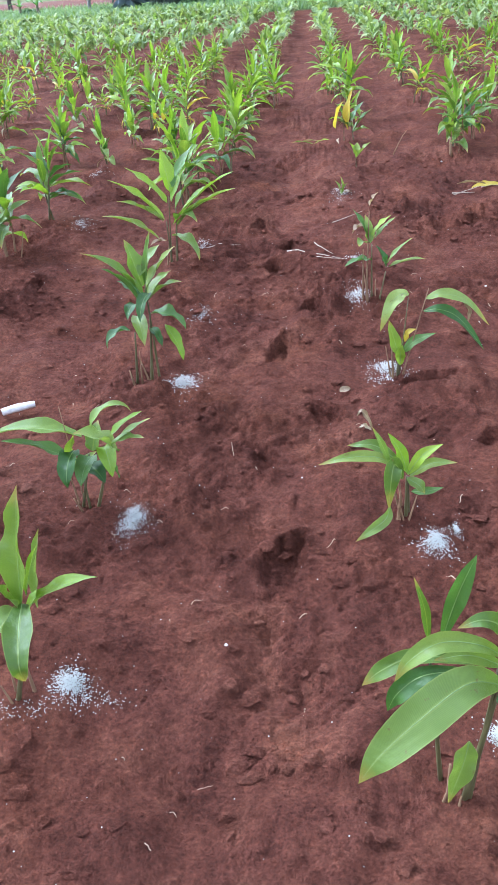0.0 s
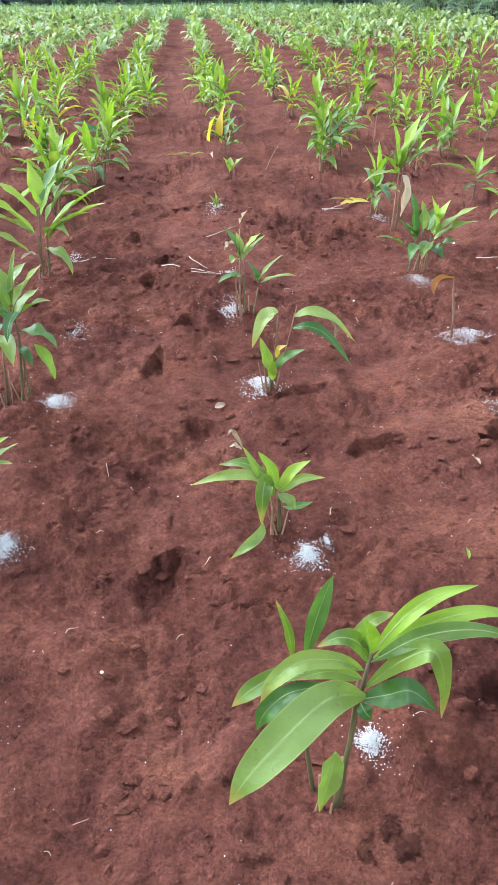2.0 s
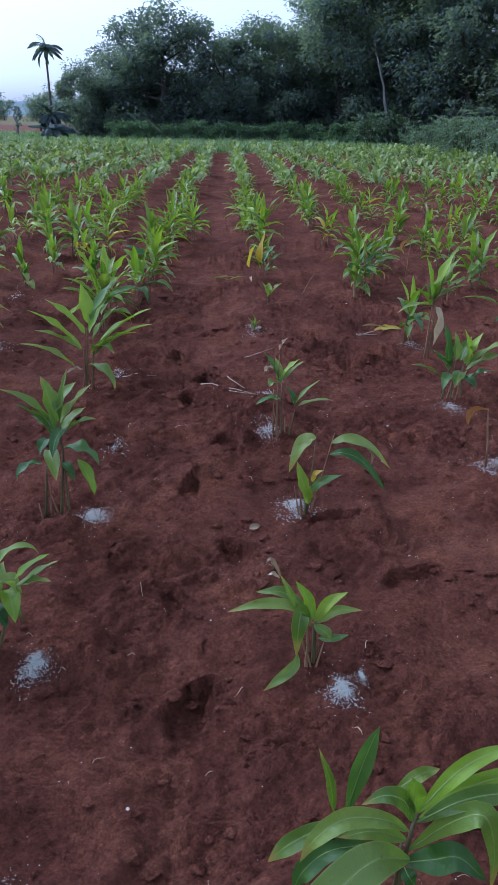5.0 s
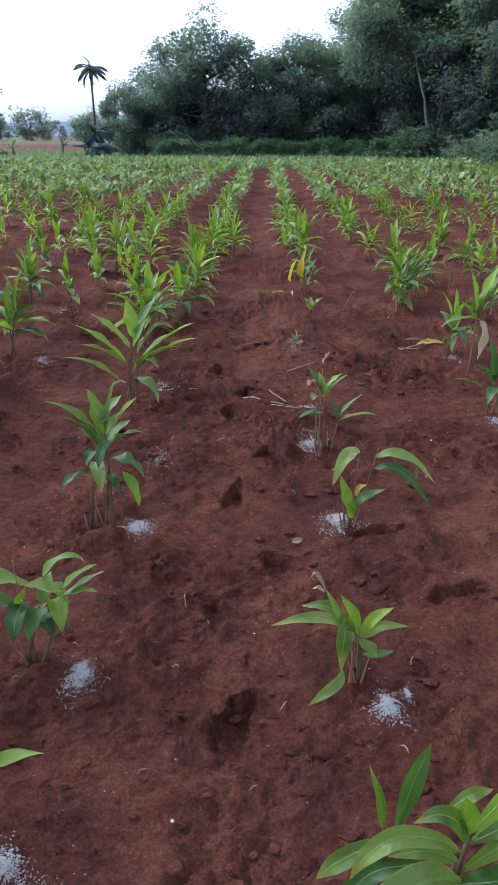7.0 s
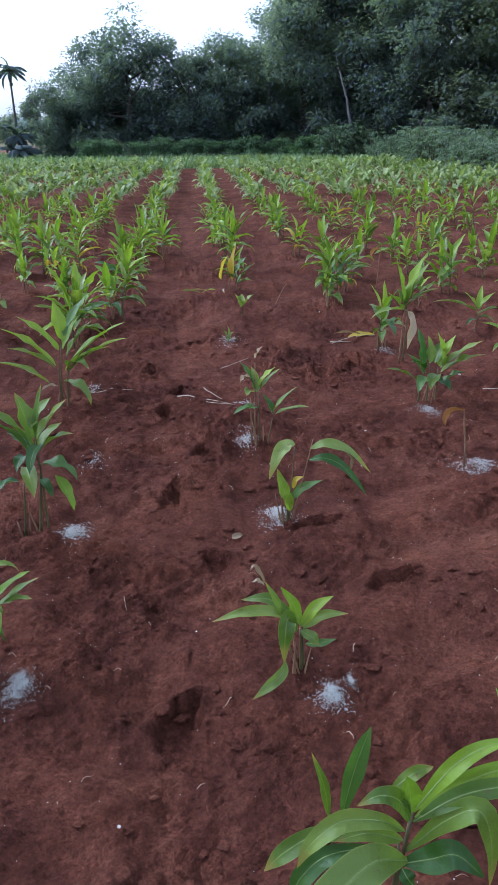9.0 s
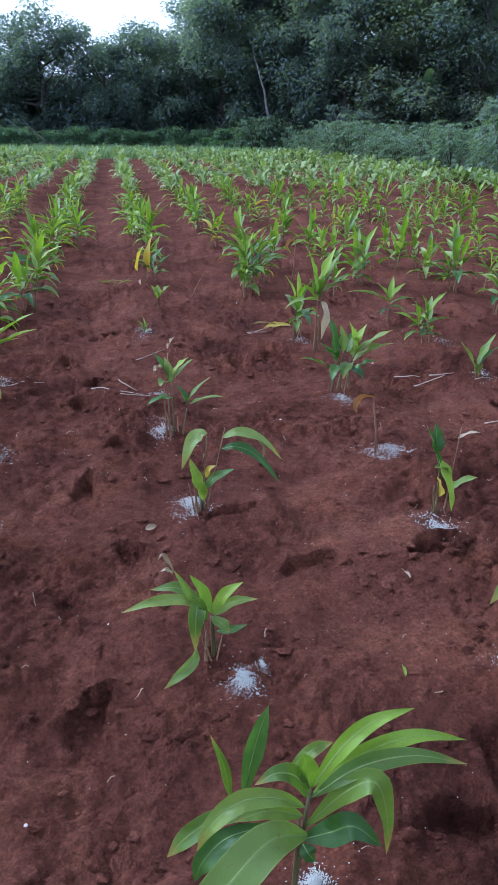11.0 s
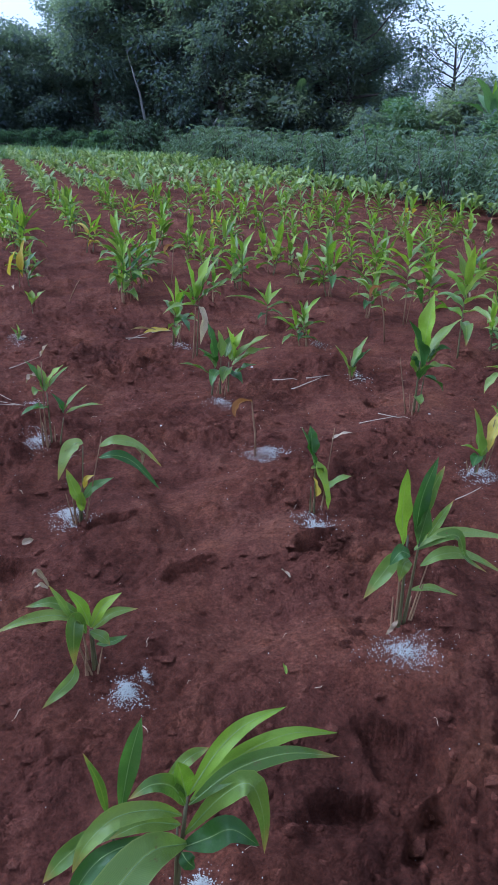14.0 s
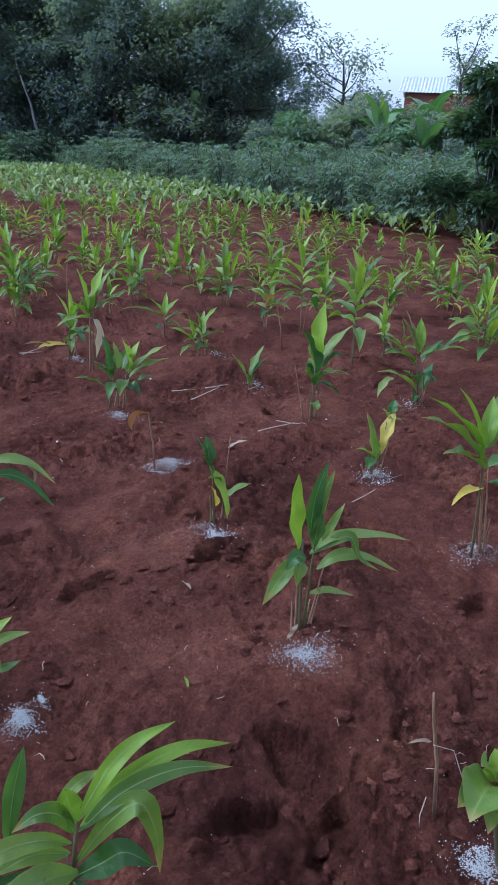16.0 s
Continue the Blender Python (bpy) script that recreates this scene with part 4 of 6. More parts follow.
p = plant(2.37, 3.99, "small ginger sprout with three leaves")
stalk(p, 0.002, 0, -0.004, 0.000, 0.082, 0.0050)
blade(p, (-0.008, 0.000, 0.041), 170, 62, 0.214, 12, 0.065, "g")
blade(p, (-0.001, 0.000, 0.077), 15, 62, 0.212, 12, 0.058, "g")
blade(p, (0.007, 0.000, 0.065), -11, 59, 0.165, 25, 0.065, "d")
blade(p, (0.002, 0.000, 0.010), -83, 79, 0.098, 50, 0.052, "p")

p = plant(3.25, 3.41, "bushy ginger plant with a long drooping leaf and dry leaves")
stalk(p, 0.003, 0, -0.068, 0.000, 0.332, 0.0080)
stalk(p, 0.035, 0, -0.032, 0.000, 0.257, 0.0070, True)
stalk(p, -0.030, 0, -0.049, 0.000, 0.230, 0.0060)
blade(p, (-0.068, 0.000, 0.256), 175, 48, 0.304, 25, 0.065, "g")
blade(p, (-0.063, 0.000, 0.273), -174, 35, 0.300, 50, 0.058, "g")
blade(p, (-0.049, 0.000, 0.324), 157, 66, 0.254, 15, 0.078, "g")
blade(p, (-0.033, 0.000, 0.305), -3, 19, 0.379, 45, 0.072, "p")
blade(p, (-0.052, 0.000, 0.341), 58, 78, 0.200, 12, 0.078, "l")
blade(p, (-0.019, 0.000, 0.269), 9, 43, 0.219, 25, 0.065, "d")
blade(p, (-0.034, 0.000, 0.093), -172, 42, 0.407, 45, 0.065, "g")
blade(p, (-0.219, 0.000, 0.191), -160, 0, 0.193, 80, 0.058, "p")
blade(p, (-0.018, 0.000, 0.127), 166, 50, 0.155, 30, 0.078, "d")
blade(p, (0.019, 0.000, 0.087), 15, 75, 0.185, 25, 0.091, "d")
blade(p, (-0.016, 0.000, 0.198), -53, 1, 0.121, 70, 0.078, "d")
blade(p, (-0.071, 0.000, 0.377), 144, 65, 0.143, 30, 0.052, "b")
blade(p, (-0.085, 0.000, 0.412), 167, 68, 0.205, 10, 0.039, "b")
blade(p, (-0.006, 0.000, 0.054), -143, 27, 0.145, 80, 0.065, "d")

p = plant(1.34, 0.81, "broad dark-leaved ginger plant close to the path")
stalk(p, 0.003, 0, -0.074, 0.000, 0.268, 0.0080)
stalk(p, 0.025, 0, -0.054, 0.000, 0.218, 0.0080)
blade(p, (-0.076, 0.000, 0.268), -154, 47, 0.153, 95, 0.111, "g")
blade(p, (-0.071, 0.000, 0.278), 180, 65, 0.084, 40, 0.078, "p")
blade(p, (-0.056, 0.000, 0.211), -172, 48, 0.157, 50, 0.104, "g")
blade(p, (-0.069, 0.000, 0.277), 69, 66, 0.063, 15, 0.065, "l")
blade(p, (-0.062, 0.000, 0.274), 15, 12, 0.114, 30, 0.078, "g")
blade(p, (-0.046, 0.000, 0.237), -32, 11, 0.082, 60, 0.091, "d")
blade(p, (-0.051, 0.000, 0.224), -146, 49, 0.160, 80, 0.078, "g")

# old brown stubs round the feet of the nearest plants
stub_rng = random.Random(5)
for p in [o for o in scene.objects if o.name.startswith("ginger_plant") and o.location.y < 4.2]:
    for k in range(3):
        stalk(p, stub_rng.uniform(-0.03, 0.035), stub_rng.uniform(-0.03, 0.03), stub_rng.uniform(-0.03, 0.03), stub_rng.uniform(-0.02, 0.02), stub_rng.uniform(0.06, 0.17), stub_rng.uniform(0.004, 0.0065), True)

# plants less clearly seen, grown by chance at their own places
p = plant(2.31, 5.33, "ginger plant with one long leaf arching sideways")
stalk(p, 0, 0, 0.01, 0.0, 0.2, 0.008)
blade(p, (0.0, 0, 0.18), 182, 30, 0.36, 42, 0.06, "g")
blade(p, (0.01, 0, 0.19), 150, 58, 0.17, 25, 0.05, "l")
blade(p, (0.01, 0, 0.20), 60, 70, 0.18, 20, 0.05, "l")
blade(p, (0.01, 0, 0.19), 20, 50, 0.19, 30, 0.05, "l")
blade(p, (0.01, 0, 0.16), -5, 28, 0.2, 40, 0.05, "g")
blade(p, (0.01, 0, 0.14), -40, 15, 0.14, 70, 0.045, "d")
blade(p, (0.0, 0, 0.12), 215, 10, 0.12, 60, 0.045, "d")
wild_plant(2.45, 4.84, rng, 0.40, "leafy green ginger plant growing in red earth", 2, "gggldp", 0.10, many=6)
wild_plant(1.56, 5.12, rng, 0.46, "leafy green ginger plant growing in red earth", 2, "gggldp", 0.10, many=5)
wild_plant(-1.51, 4.27, rng, 0.60, "leafy green ginger plant growing in red earth", 3, "gggldp", 0.10, many=6)
wild_plant(-1.51, 5.12, rng, 0.58, "leafy green ginger plant growing in red earth", 3, "gggldp", 0.10, many=5)
wild_plant(-1.94, 6.98, rng, 0.55, "leafy green ginger plant growing in red earth", 3, "gggldp", 0.10, many=6)
wild_plant(-1.49, 6.91, rng, 0.45, "leafy green ginger plant growing in red earth", 2, "gggldp", 0.10, many=5)
wild_plant(-1.66, 8.46, rng, 0.50, "leafy green ginger plant growing in red earth", 2, "gggldp", 0.10, many=5)
wild_plant(-0.60, 5.38, rng, 0.55, "leafy green ginger plant growing in red earth", 3, "gggldp", 0.10, many=6)
wild_plant(-0.61, 5.98, rng, 0.50, "leafy green ginger plant growing in red earth", 2, "gggldp", 0.10, many=6)
wild_plant(-0.40, 6.22, rng, 0.55, "leafy green ginger plant growing in red earth", 3, "gggldp", 0.10, many=6)
wild_plant(-0.42, 7.09, rng, 0.55, "leafy green ginger plant growing in red earth", 2, "gggldp", 0.10, many=6)
wild_plant(-0.40, 8.05, rng, 0.55, "leafy green ginger plant growing in red earth", 3, "gggldp", 0.10, many=6)
wild_plant(-0.86, 6.75, rng, 0.50, "leafy green ginger plant growing in red earth", 3, "gggldp", 0.10, many=6)
wild_plant(1.48, 6.55, rng, 0.55, "leafy green ginger plant growing in red earth", 3, "gggldp", 0.10, many=5)
wild_plant(1.95, 7.72, rng, 0.50, "leafy green ginger plant growing in red earth", 2, "gggldp", 0.10, many=5)
wild_plant(1.54, 6.80, rng, 0.60, "leafy green ginger plant growing in red earth", 3, "gggldp", 0.10, many=5)
wild_plant(3.30, 5.46, rng, 0.50, "leafy green ginger plant growing in red earth", 2, "gggldp", 0.10, many=5)
wild_plant(3.35, 6.28, rng, 0.55, "leafy green ginger plant growing in red earth", 3, "gggldp", 0.10, many=6)
wild_plant(3.39, 7.15, rng, 0.45, "leafy green ginger plant growing in red earth", 2, "gggldp", 0.10, many=6)
wild_plant(2.60, 6.90, rng, 0.55, "leafy green ginger plant growing in red earth", 3, "gggldp", 0.10, many=6)
wild_plant(2.13, 6.26, rng, 0.30, "leafy green ginger plant growing in red earth", 1, "gggldp", 0.10, many=4)
wild_plant(4.09, 5.81, rng, 0.50, "leafy green ginger plant growing in red earth", 2, "gggldp", 0.10, many=5)
wild_plant(3.68, 6.32, rng, 0.40, "leafy green ginger plant growing in red earth", 1, "gggldp", 0.10, many=3)
wild_plant(1.74, 7.14, rng, 0.50, "leafy green ginger plant growing in red earth", 2, "gggldp", 0.10, many=5)
wild_plant(4.44, 4.13, rng, 0.65, "leafy green ginger plant growing in red earth", 3, "gggldp", 0.10, many=6)
wild_plant(5.21, 5.35, rng, 0.50, "leafy green ginger plant growing in red earth", 2, "gggldp", 0.10, many=5)
wild_plant(4.67, 5.51, rng, 0.50, "leafy green ginger plant growing in red earth", 2, "gggldp", 0.10, many=5)
wild_plant(5.17, 4.99, rng, 0.50, "leafy green ginger plant growing in red earth", 2, "gggldp", 0.10, many=5)
wild_plant(3.85, 4.50, rng, 0.40, "leafy green ginger plant growing in red earth", 2, "gggldp", 0.10, many=5)
wild_plant(4.72, 6.03, rng, 0.50, "leafy green ginger plant growing in red earth", 2, "gggldp", 0.10, many=5)
wild_plant(4.23, 7.10, rng, 0.50, "leafy green ginger plant growing in red earth", 2, "gggldp", 0.10, many=5)
wild_plant(4.66, 6.82, rng, 0.55, "leafy green ginger plant growing in red earth", 2, "gggldp", 0.10, many=5)
wild_plant(3.30, 4.20, rng, 0.80, "ginger plant with a tall bare stem and a tuft of leaves", 1, "gggldp", 0.05, many=7)
wild_plant(3.48, 5.19, rng, 0.85, "ginger plant with a tall bare stem and a tuft of leaves", 1, "gggldp", 0.04, many=8)
wild_plant(3.29, 7.68, rng, 0.60, "leafy green ginger plant growing in red earth", 2, "gggldp", 0.10, many=6)

# the plants of the middle field: eight kinds, copied along the rows
ROWS_X = [-22.3 + 0.95 * i for i in range(34)]
taken = [(o.location.x, o.location.y) for o in scene.objects if o.name.startswith("ginger_plant")]
kinds_mid = []
for k in range(14):
    kinds_mid.append(wild_plant(0, -30 - k, rng, rng.uniform(0.48, 0.66), "leafy ginger plant in a planted row", stems=(2, 3, 1, 2, 2, 3, 1)[k % 7], many=(5, 4, 5, 6)[k % 4],
                                kinds=("lgglpp", "lllgp", "gdlgp", "glppl", "gglply")[k % 5], lean=rng.uniform(0.06, 0.2), dead=0.7))
spots = []
for rx in ROWS_X:
    y = 1.0 + rng.uniform(0, 0.5)
    while y < 36.0:
        gap = 0.66 if y < 8 else (0.54 if y < 15 else 0.44)
        spots.append((rx + 0.02 * (y - 2) + rng.uniform(-0.09, 0.09), y + rng.uniform(-0.08, 0.08)))
        y += gap * rng.uniform(0.8, 1.25)
NEAR_X, NEAR_Y = (-1.7, 4.8), 7.4
near_field, far_field = [], []
for x, y in spots:
    if NEAR_X[0] < x < NEAR_X[1] and y < NEAR_Y and not (x < -0.7 and y > 6.8):
        continue
    if abs(x) > 0.42 * y + 1.5 and x < 0 or x > 1.05 * y + 2.5:
        continue
    if rng.random() < (0.08 if x < 1.8 else 0.13):
        continue
    (near_field if math.hypot(x, y) < 15.5 and -5.5 < x < 9 else far_field).append((x, y))
near_field.sort(key=lambda q: math.hypot(*q))
far_field += near_field[300:]
for x, y in near_field[:300]:
    src = rng.choice(kinds_mid)
    s = rng.uniform(0.6, 1.08)
    copy_thing(src, pose(x, y, ground_z(x, y) - 0.01, rng.uniform(-6, 6), rng.uniform(-6, 6), rng.uniform(0, 360)) @ Matrix.Scale(s, 4))
for k, src in enumerate(kinds_mid):
    x, y = near_field[k * 5]
    src.location = (x + 0.25, y + 0.2, ground_z(x + 0.25, y + 0.2) - 0.01)


def leaf_cloud(foot, az, el, length, width, bend, fold=0.25):
    """Many leaves at once: each six vertices and four triangles, bent once."""
    n = len(foot)
    ca, sa = np.cos(az), np.sin(az)
    def way(e):
        return np.c_[ca * np.cos(e), sa * np.cos(e), np.sin(e)]
    acr = np.c_[-sa, ca, np.zeros(n)]
    d1, d2, d3 = way(el), way(el - bend * 0.5), way(el - bend)
    L = length[:, None] / 3
    p1 = foot + d1 * L
    p2 = p1 + d2 * L
    p3 = p2 + d3 * L
    w = width[:, None] / 2
    lift = np.c_[np.zeros(n), np.zeros(n), fold * width * 0.5]
    v = np.stack([foot, p1 + acr * w * 0.9 + lift, p1 - acr * w * 0.9 + lift, p2 + acr * w * 0.85 + lift, p2 - acr * w * 0.85 + lift, p3], 1).reshape(-1, 3)
    o = (np.arange(n) * 6)[:, None]
    f = np.stack([o + np.array([[0, 1, 2]]), o + np.array([[1, 3, 2]]), o + np.array([[2, 3, 4]]), o + np.array([[3, 5, 4]])], 1).reshape(-1, 3)
    uv = np.tile(np.array([(0.5, 0), (0, 0.33), (1, 0.33), (0, 0.66), (1, 0.66), (0.5, 1)]), (n, 1))
    return v, f, uv


def leaf_flakes(foot, az, el, length, width):
    """Many small leaves at once, each a lozenge folded along its rib."""
    n = len(foot)
    d = np.c_[np.cos(az) * np.cos(el), np.sin(az) * np.cos(el), np.sin(el)]
    acr = np.c_[-np.sin(az), np.cos(az), np.zeros(n)]
    mid = foot + d * (length * 0.45)[:, None]
    lift = np.c_[np.zeros(n), np.zeros(n), 0.3 * width]
    w = (width / 2)[:, None]
    v = np.stack([foot, mid + acr * w + lift, foot + d * length[:, None], mid - acr * w + lift], 1).reshape(-1, 3)
    o = (np.arange(n) * 4)[:, None]
    f = np.stack([o + np.array([[0, 1, 2]]), o + np.array([[0, 2, 3]])], 1).reshape(-1, 3)
    uv = np.tile(np.array([(0.5, 0), (0, 0.45), (0.5, 1), (1, 0.45)]), (n, 1))
    return v, f, uv


R = np.random.RandomState(21)
pts = np.array(far_field)
per = 16
n = len(pts) * per
size = np.repeat(R.uniform(0.42, 0.62, len(pts)), per)
foot = np.repeat(np.c_[pts, np.zeros(len(pts))], per, 0)
foot[:, :2] += R.normal(0, 0.05, (n, 2))
foot[:, 2] = size * R.uniform(0.38, 0.72, n)
az = R.uniform(0, 2 * np.pi, n)
el = np.radians(R.uniform(12, 80, n))
v, f, uv = leaf_cloud(foot, az, el, size * R.uniform(0.42, 0.6, n), size * R.uniform(0.13, 0.2, n), np.radians(R.uniform(15, 85, n)))
far_ob = thing("ginger_rows", mesh_np("ginger_rows", v, f, FIELD, uv), "long rows of leafy green ginger plants further down the field", "plants", kind="stuff")


# ---- grass strip at the end of the field ----
n = 34000
foot = np.c_[R.uniform(-20, 10, n), 36.0 + 9.0 * R.uniform(0, 1, n) ** 0.8, np.zeros(n)]
foot[26000:, 0], foot[26000:, 1] = R.uniform(-24, -6, 8000), R.uniform(45, 62, 8000)
v, f, uv = leaf_cloud(foot, R.uniform(0, 6.28, n), np.radians(R.uniform(50, 88, n)), R.uniform(0.3, 0.62, n), R.uniform(0.025, 0.055, n), np.radians(R.uniform(5, 60, n)))
thing("grass", mesh_np("grass", v, f, GRASS, uv), "pale green grass verge along the field's end", "grass", kind="stuff")


# ---- trees and shrubs ----
def leaf_ball(centres, radii, per, length, width, r, droop=0.3):
    """Leaves in uneven clumps round the ends of limbs."""
    c = np.repeat(np.asarray(centres), per, 0)
    rad = np.repeat(np.asarray(radii), per)
    n = len(c)
    d = r.normal(size=(n, 3))
    d /= np.linalg.norm(d, axis=1)[:, None]
    pos = c + d * (rad * r.uniform(0.25, 1.0, n) ** 0.6)[:, None] * np.array([1.15, 1.15, 0.75])
    az = np.arctan2(d[:, 1], d[:, 0]) + r.normal(0, 0.7, n)
    el = np.radians(r.uniform(-50, 45, n)) - droop * 0.5
    return leaf_flakes(pos, az, el, length * r.uniform(0.6, 1.3, n), width * r.uniform(0.7, 1.3, n))


def tree(x, y, tall, spread, seed, leaf=CROWN_HAZED, bark=BARK, label="tall dark leafy tree at the edge of the field", leaves=9000, bare=0.28, lean=(0, 0), leaf_len=0.26, clumps=None, category="tree", thick=1.0, sway=1.0):
    r = np.random.RandomState(seed)
    ob = tagged(new("tree"), label, category, "trees round the field")
    ob.location = (x, y, -0.05)
    n = 7
    trunk = [Vector((lean[0] * s + 0.1 * sway * r.normal() * s, lean[1] * s + 0.1 * sway * r.normal() * s, tall * 0.72 * s)) for s in (i / n for i in range(n + 1))]
    base = (tall * 0.022 + 0.04) * thick
    part("trunk", mesh_of("trunk", *tube(trunk, [base * (1.25 - 0.95 * i / n) for i in range(n + 1)], 9), bark), ob)
    ends, radii = [], []
    for k in range(clumps or 14):
        s = r.uniform(bare, 1.0)
        i = min(int(s * n), n - 1)
        foot = trunk[i].lerp(trunk[i + 1], s * n - i)
        w = r.uniform(0, 2 * math.pi)
        reach = spread * (0.55 + 0.6 * math.sin(math.pi * min(1, (s - bare) / (1 - bare) * 0.8 + 0.2))) * r.uniform(0.45, 1.0)
        rise = tall * r.uniform(0.06, 0.27) * (0.4 + 0.6 * s)
        end = foot + Vector((math.cos(w) * reach, math.sin(w) * reach, rise))
        mid = foot.lerp(end, 0.5) + Vector((0, 0, -rise * 0.15))
        lr = base * 0.45 * (1.1 - 0.6 * s)
        limb = [tube([foot, mid, end], [lr, lr * 0.65, lr * 0.2], 5)]
        for q in range(5):
            tip = end + Vector(r.normal(0, spread * 0.16, 3))
            start = mid.lerp(end, r.uniform(0.2, 1.0))
            limb.append(tube([start, start.lerp(tip, 0.5) + Vector((0, 0, 0.1)), tip], [lr * 0.3, lr * 0.2, lr * 0.08], 4, False))
            ends.append(tip)
            radii.append(spread * r.uniform(0.22, 0.40))
        part("limb", mesh_of("limb", *joined(limb), bark), ob)
    if leaves:
        per = max(4, leaves // len(ends))
        v, f, uv = leaf_ball([tuple(e) for e in ends], radii, per, leaf_len, leaf_len * 0.6, r)
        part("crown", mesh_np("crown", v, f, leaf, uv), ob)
    return ob


def shrub(x, y, tall, spread, seed, leaf=HEDGE, label="dense green shrub at the field's edge", leaves=2600, leaf_len=0.17, name="shrub", category="shrub", group="shrubs round the field"):
    r = np.random.RandomState(seed)
    ob = tagged(new(name), label, category, group)
    ob.location = (x, y, -0.03)
    ends, radii, limbs = [], [], []
    for k in range(22):
        w, s = r.uniform(0, 2 * math.pi), r.uniform(0.2, 1.0)
        reach = spread * r.uniform(0.1, 1.0) * (1.1 - 0.55 * s)
        end = Vector((math.cos(w) * reach, math.sin(w) * reach, tall * s * 0.9))
        limbs.append(tube([(0.05 * math.cos(w), 0.05 * math.sin(w), 0), end * 0.5 + Vector((0, 0, tall * 0.06)), end], [0.025, 0.016, 0.005], 4))
        ends.append(tuple(end))
        radii.append(min(spread, tall) * r.uniform(0.2, 0.36))
    part("stem", mesh_of("stem", *joined(limbs), BARK), ob)
    v, f, uv = leaf_ball(ends, radii, leaves // len(ends), leaf_len, leaf_len * 0.55, r)
    v[:, 2] = np.maximum(v[:, 2], 0.03)
    part("foliage", mesh_np("foliage", v, f, leaf, uv), ob)
    return ob


def set_copies(sources, places):
    """The first of each kind takes its own place, the rest are copies; the belt beyond the field is drawn in by a fifth."""
    used = set()
    places = [(0.8 * x, 0.8 * y, 0.9 * s, turn) if 49.5 < y < 100 else (x, y, s, turn) for x, y, s, turn in places]
    for k, (x, y, s, turn) in enumerate(places):
        src = sources[k % len(sources)]
        m = pose(x, y, -0.05, 0, 0, turn) @ Matrix.Scale(s, 4)
        if id(src) in used:
            copy_thing(src, m)
        else:
            src.matrix_basis = m
            used.add(id(src))


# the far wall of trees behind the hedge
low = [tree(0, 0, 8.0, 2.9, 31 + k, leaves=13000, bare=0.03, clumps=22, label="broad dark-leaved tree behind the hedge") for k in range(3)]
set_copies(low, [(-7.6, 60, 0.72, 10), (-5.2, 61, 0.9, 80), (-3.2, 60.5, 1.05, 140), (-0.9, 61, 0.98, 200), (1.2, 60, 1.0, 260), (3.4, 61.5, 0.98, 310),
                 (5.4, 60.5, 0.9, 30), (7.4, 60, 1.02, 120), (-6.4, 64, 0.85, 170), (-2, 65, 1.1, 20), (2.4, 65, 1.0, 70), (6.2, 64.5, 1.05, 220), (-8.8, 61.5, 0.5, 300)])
big = [tree(0, 0, 13.0, 3.6, 51 + k, leaf=CROWN_HAZED if k != 1 else CROWN_LIGHT_HAZED, leaves=20000, bare=0.03, clumps=24) for k in range(3)]
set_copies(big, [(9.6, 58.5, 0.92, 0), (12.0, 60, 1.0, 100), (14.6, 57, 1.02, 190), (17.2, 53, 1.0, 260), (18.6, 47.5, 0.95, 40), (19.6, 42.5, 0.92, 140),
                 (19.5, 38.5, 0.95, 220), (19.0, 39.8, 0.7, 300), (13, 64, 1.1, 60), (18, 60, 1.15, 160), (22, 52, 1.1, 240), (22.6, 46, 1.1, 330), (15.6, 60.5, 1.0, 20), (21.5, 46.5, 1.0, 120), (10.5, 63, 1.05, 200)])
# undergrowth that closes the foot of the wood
under = [shrub(0, 0, 2.6, 1.9, 71 + k, CROWN_HAZED if k else CROWN_LIGHT_HAZED, "dark undergrowth below the trees", 2200, 0.26) for k in range(3)]
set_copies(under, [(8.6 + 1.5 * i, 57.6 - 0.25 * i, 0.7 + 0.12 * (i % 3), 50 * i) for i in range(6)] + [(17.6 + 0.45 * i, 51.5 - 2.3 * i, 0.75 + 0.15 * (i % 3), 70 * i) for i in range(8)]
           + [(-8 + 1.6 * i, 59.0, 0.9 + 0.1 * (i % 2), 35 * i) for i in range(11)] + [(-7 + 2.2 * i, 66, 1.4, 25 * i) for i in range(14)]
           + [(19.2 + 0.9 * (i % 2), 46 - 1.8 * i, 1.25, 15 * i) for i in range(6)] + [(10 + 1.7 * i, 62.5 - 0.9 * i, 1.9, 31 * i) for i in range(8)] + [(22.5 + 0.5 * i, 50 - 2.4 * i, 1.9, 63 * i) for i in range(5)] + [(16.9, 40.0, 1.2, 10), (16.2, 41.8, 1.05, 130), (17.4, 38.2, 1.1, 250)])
hedge = [shrub(0, 0, 1.35, 1.05, 81 + k, HEDGE, "clipped green hedge bush along the end of the field", 2200, 0.13, "hedge_bush", "hedge", "hedge at the field's end") for k in range(2)]
set_copies(hedge, [(-6.2 + 1.05 * i, 55.6 + 0.2 * (i % 2), 0.98 + 0.1 * (i % 3), 47 * i) for i in range(14)])
shrub(7.15, 42.4, 1.55, 0.85, 91, HEDGE, "round dark green bush beside the hedge", 2400, 0.16)
shrub(6.5, 44.0, 0.85, 0.75, 92, HEDGE, "low green bush beside the hedge", 1800, 0.16)
tree(9.95, 42.2, 6.2, 0.7, 95, leaves=0, bark=BARK_GREY, label="slender slanting grey trunk before dark foliage", bare=0.7, lean=(-1.2, -0.1), clumps=2, thick=0.55, sway=0.3)

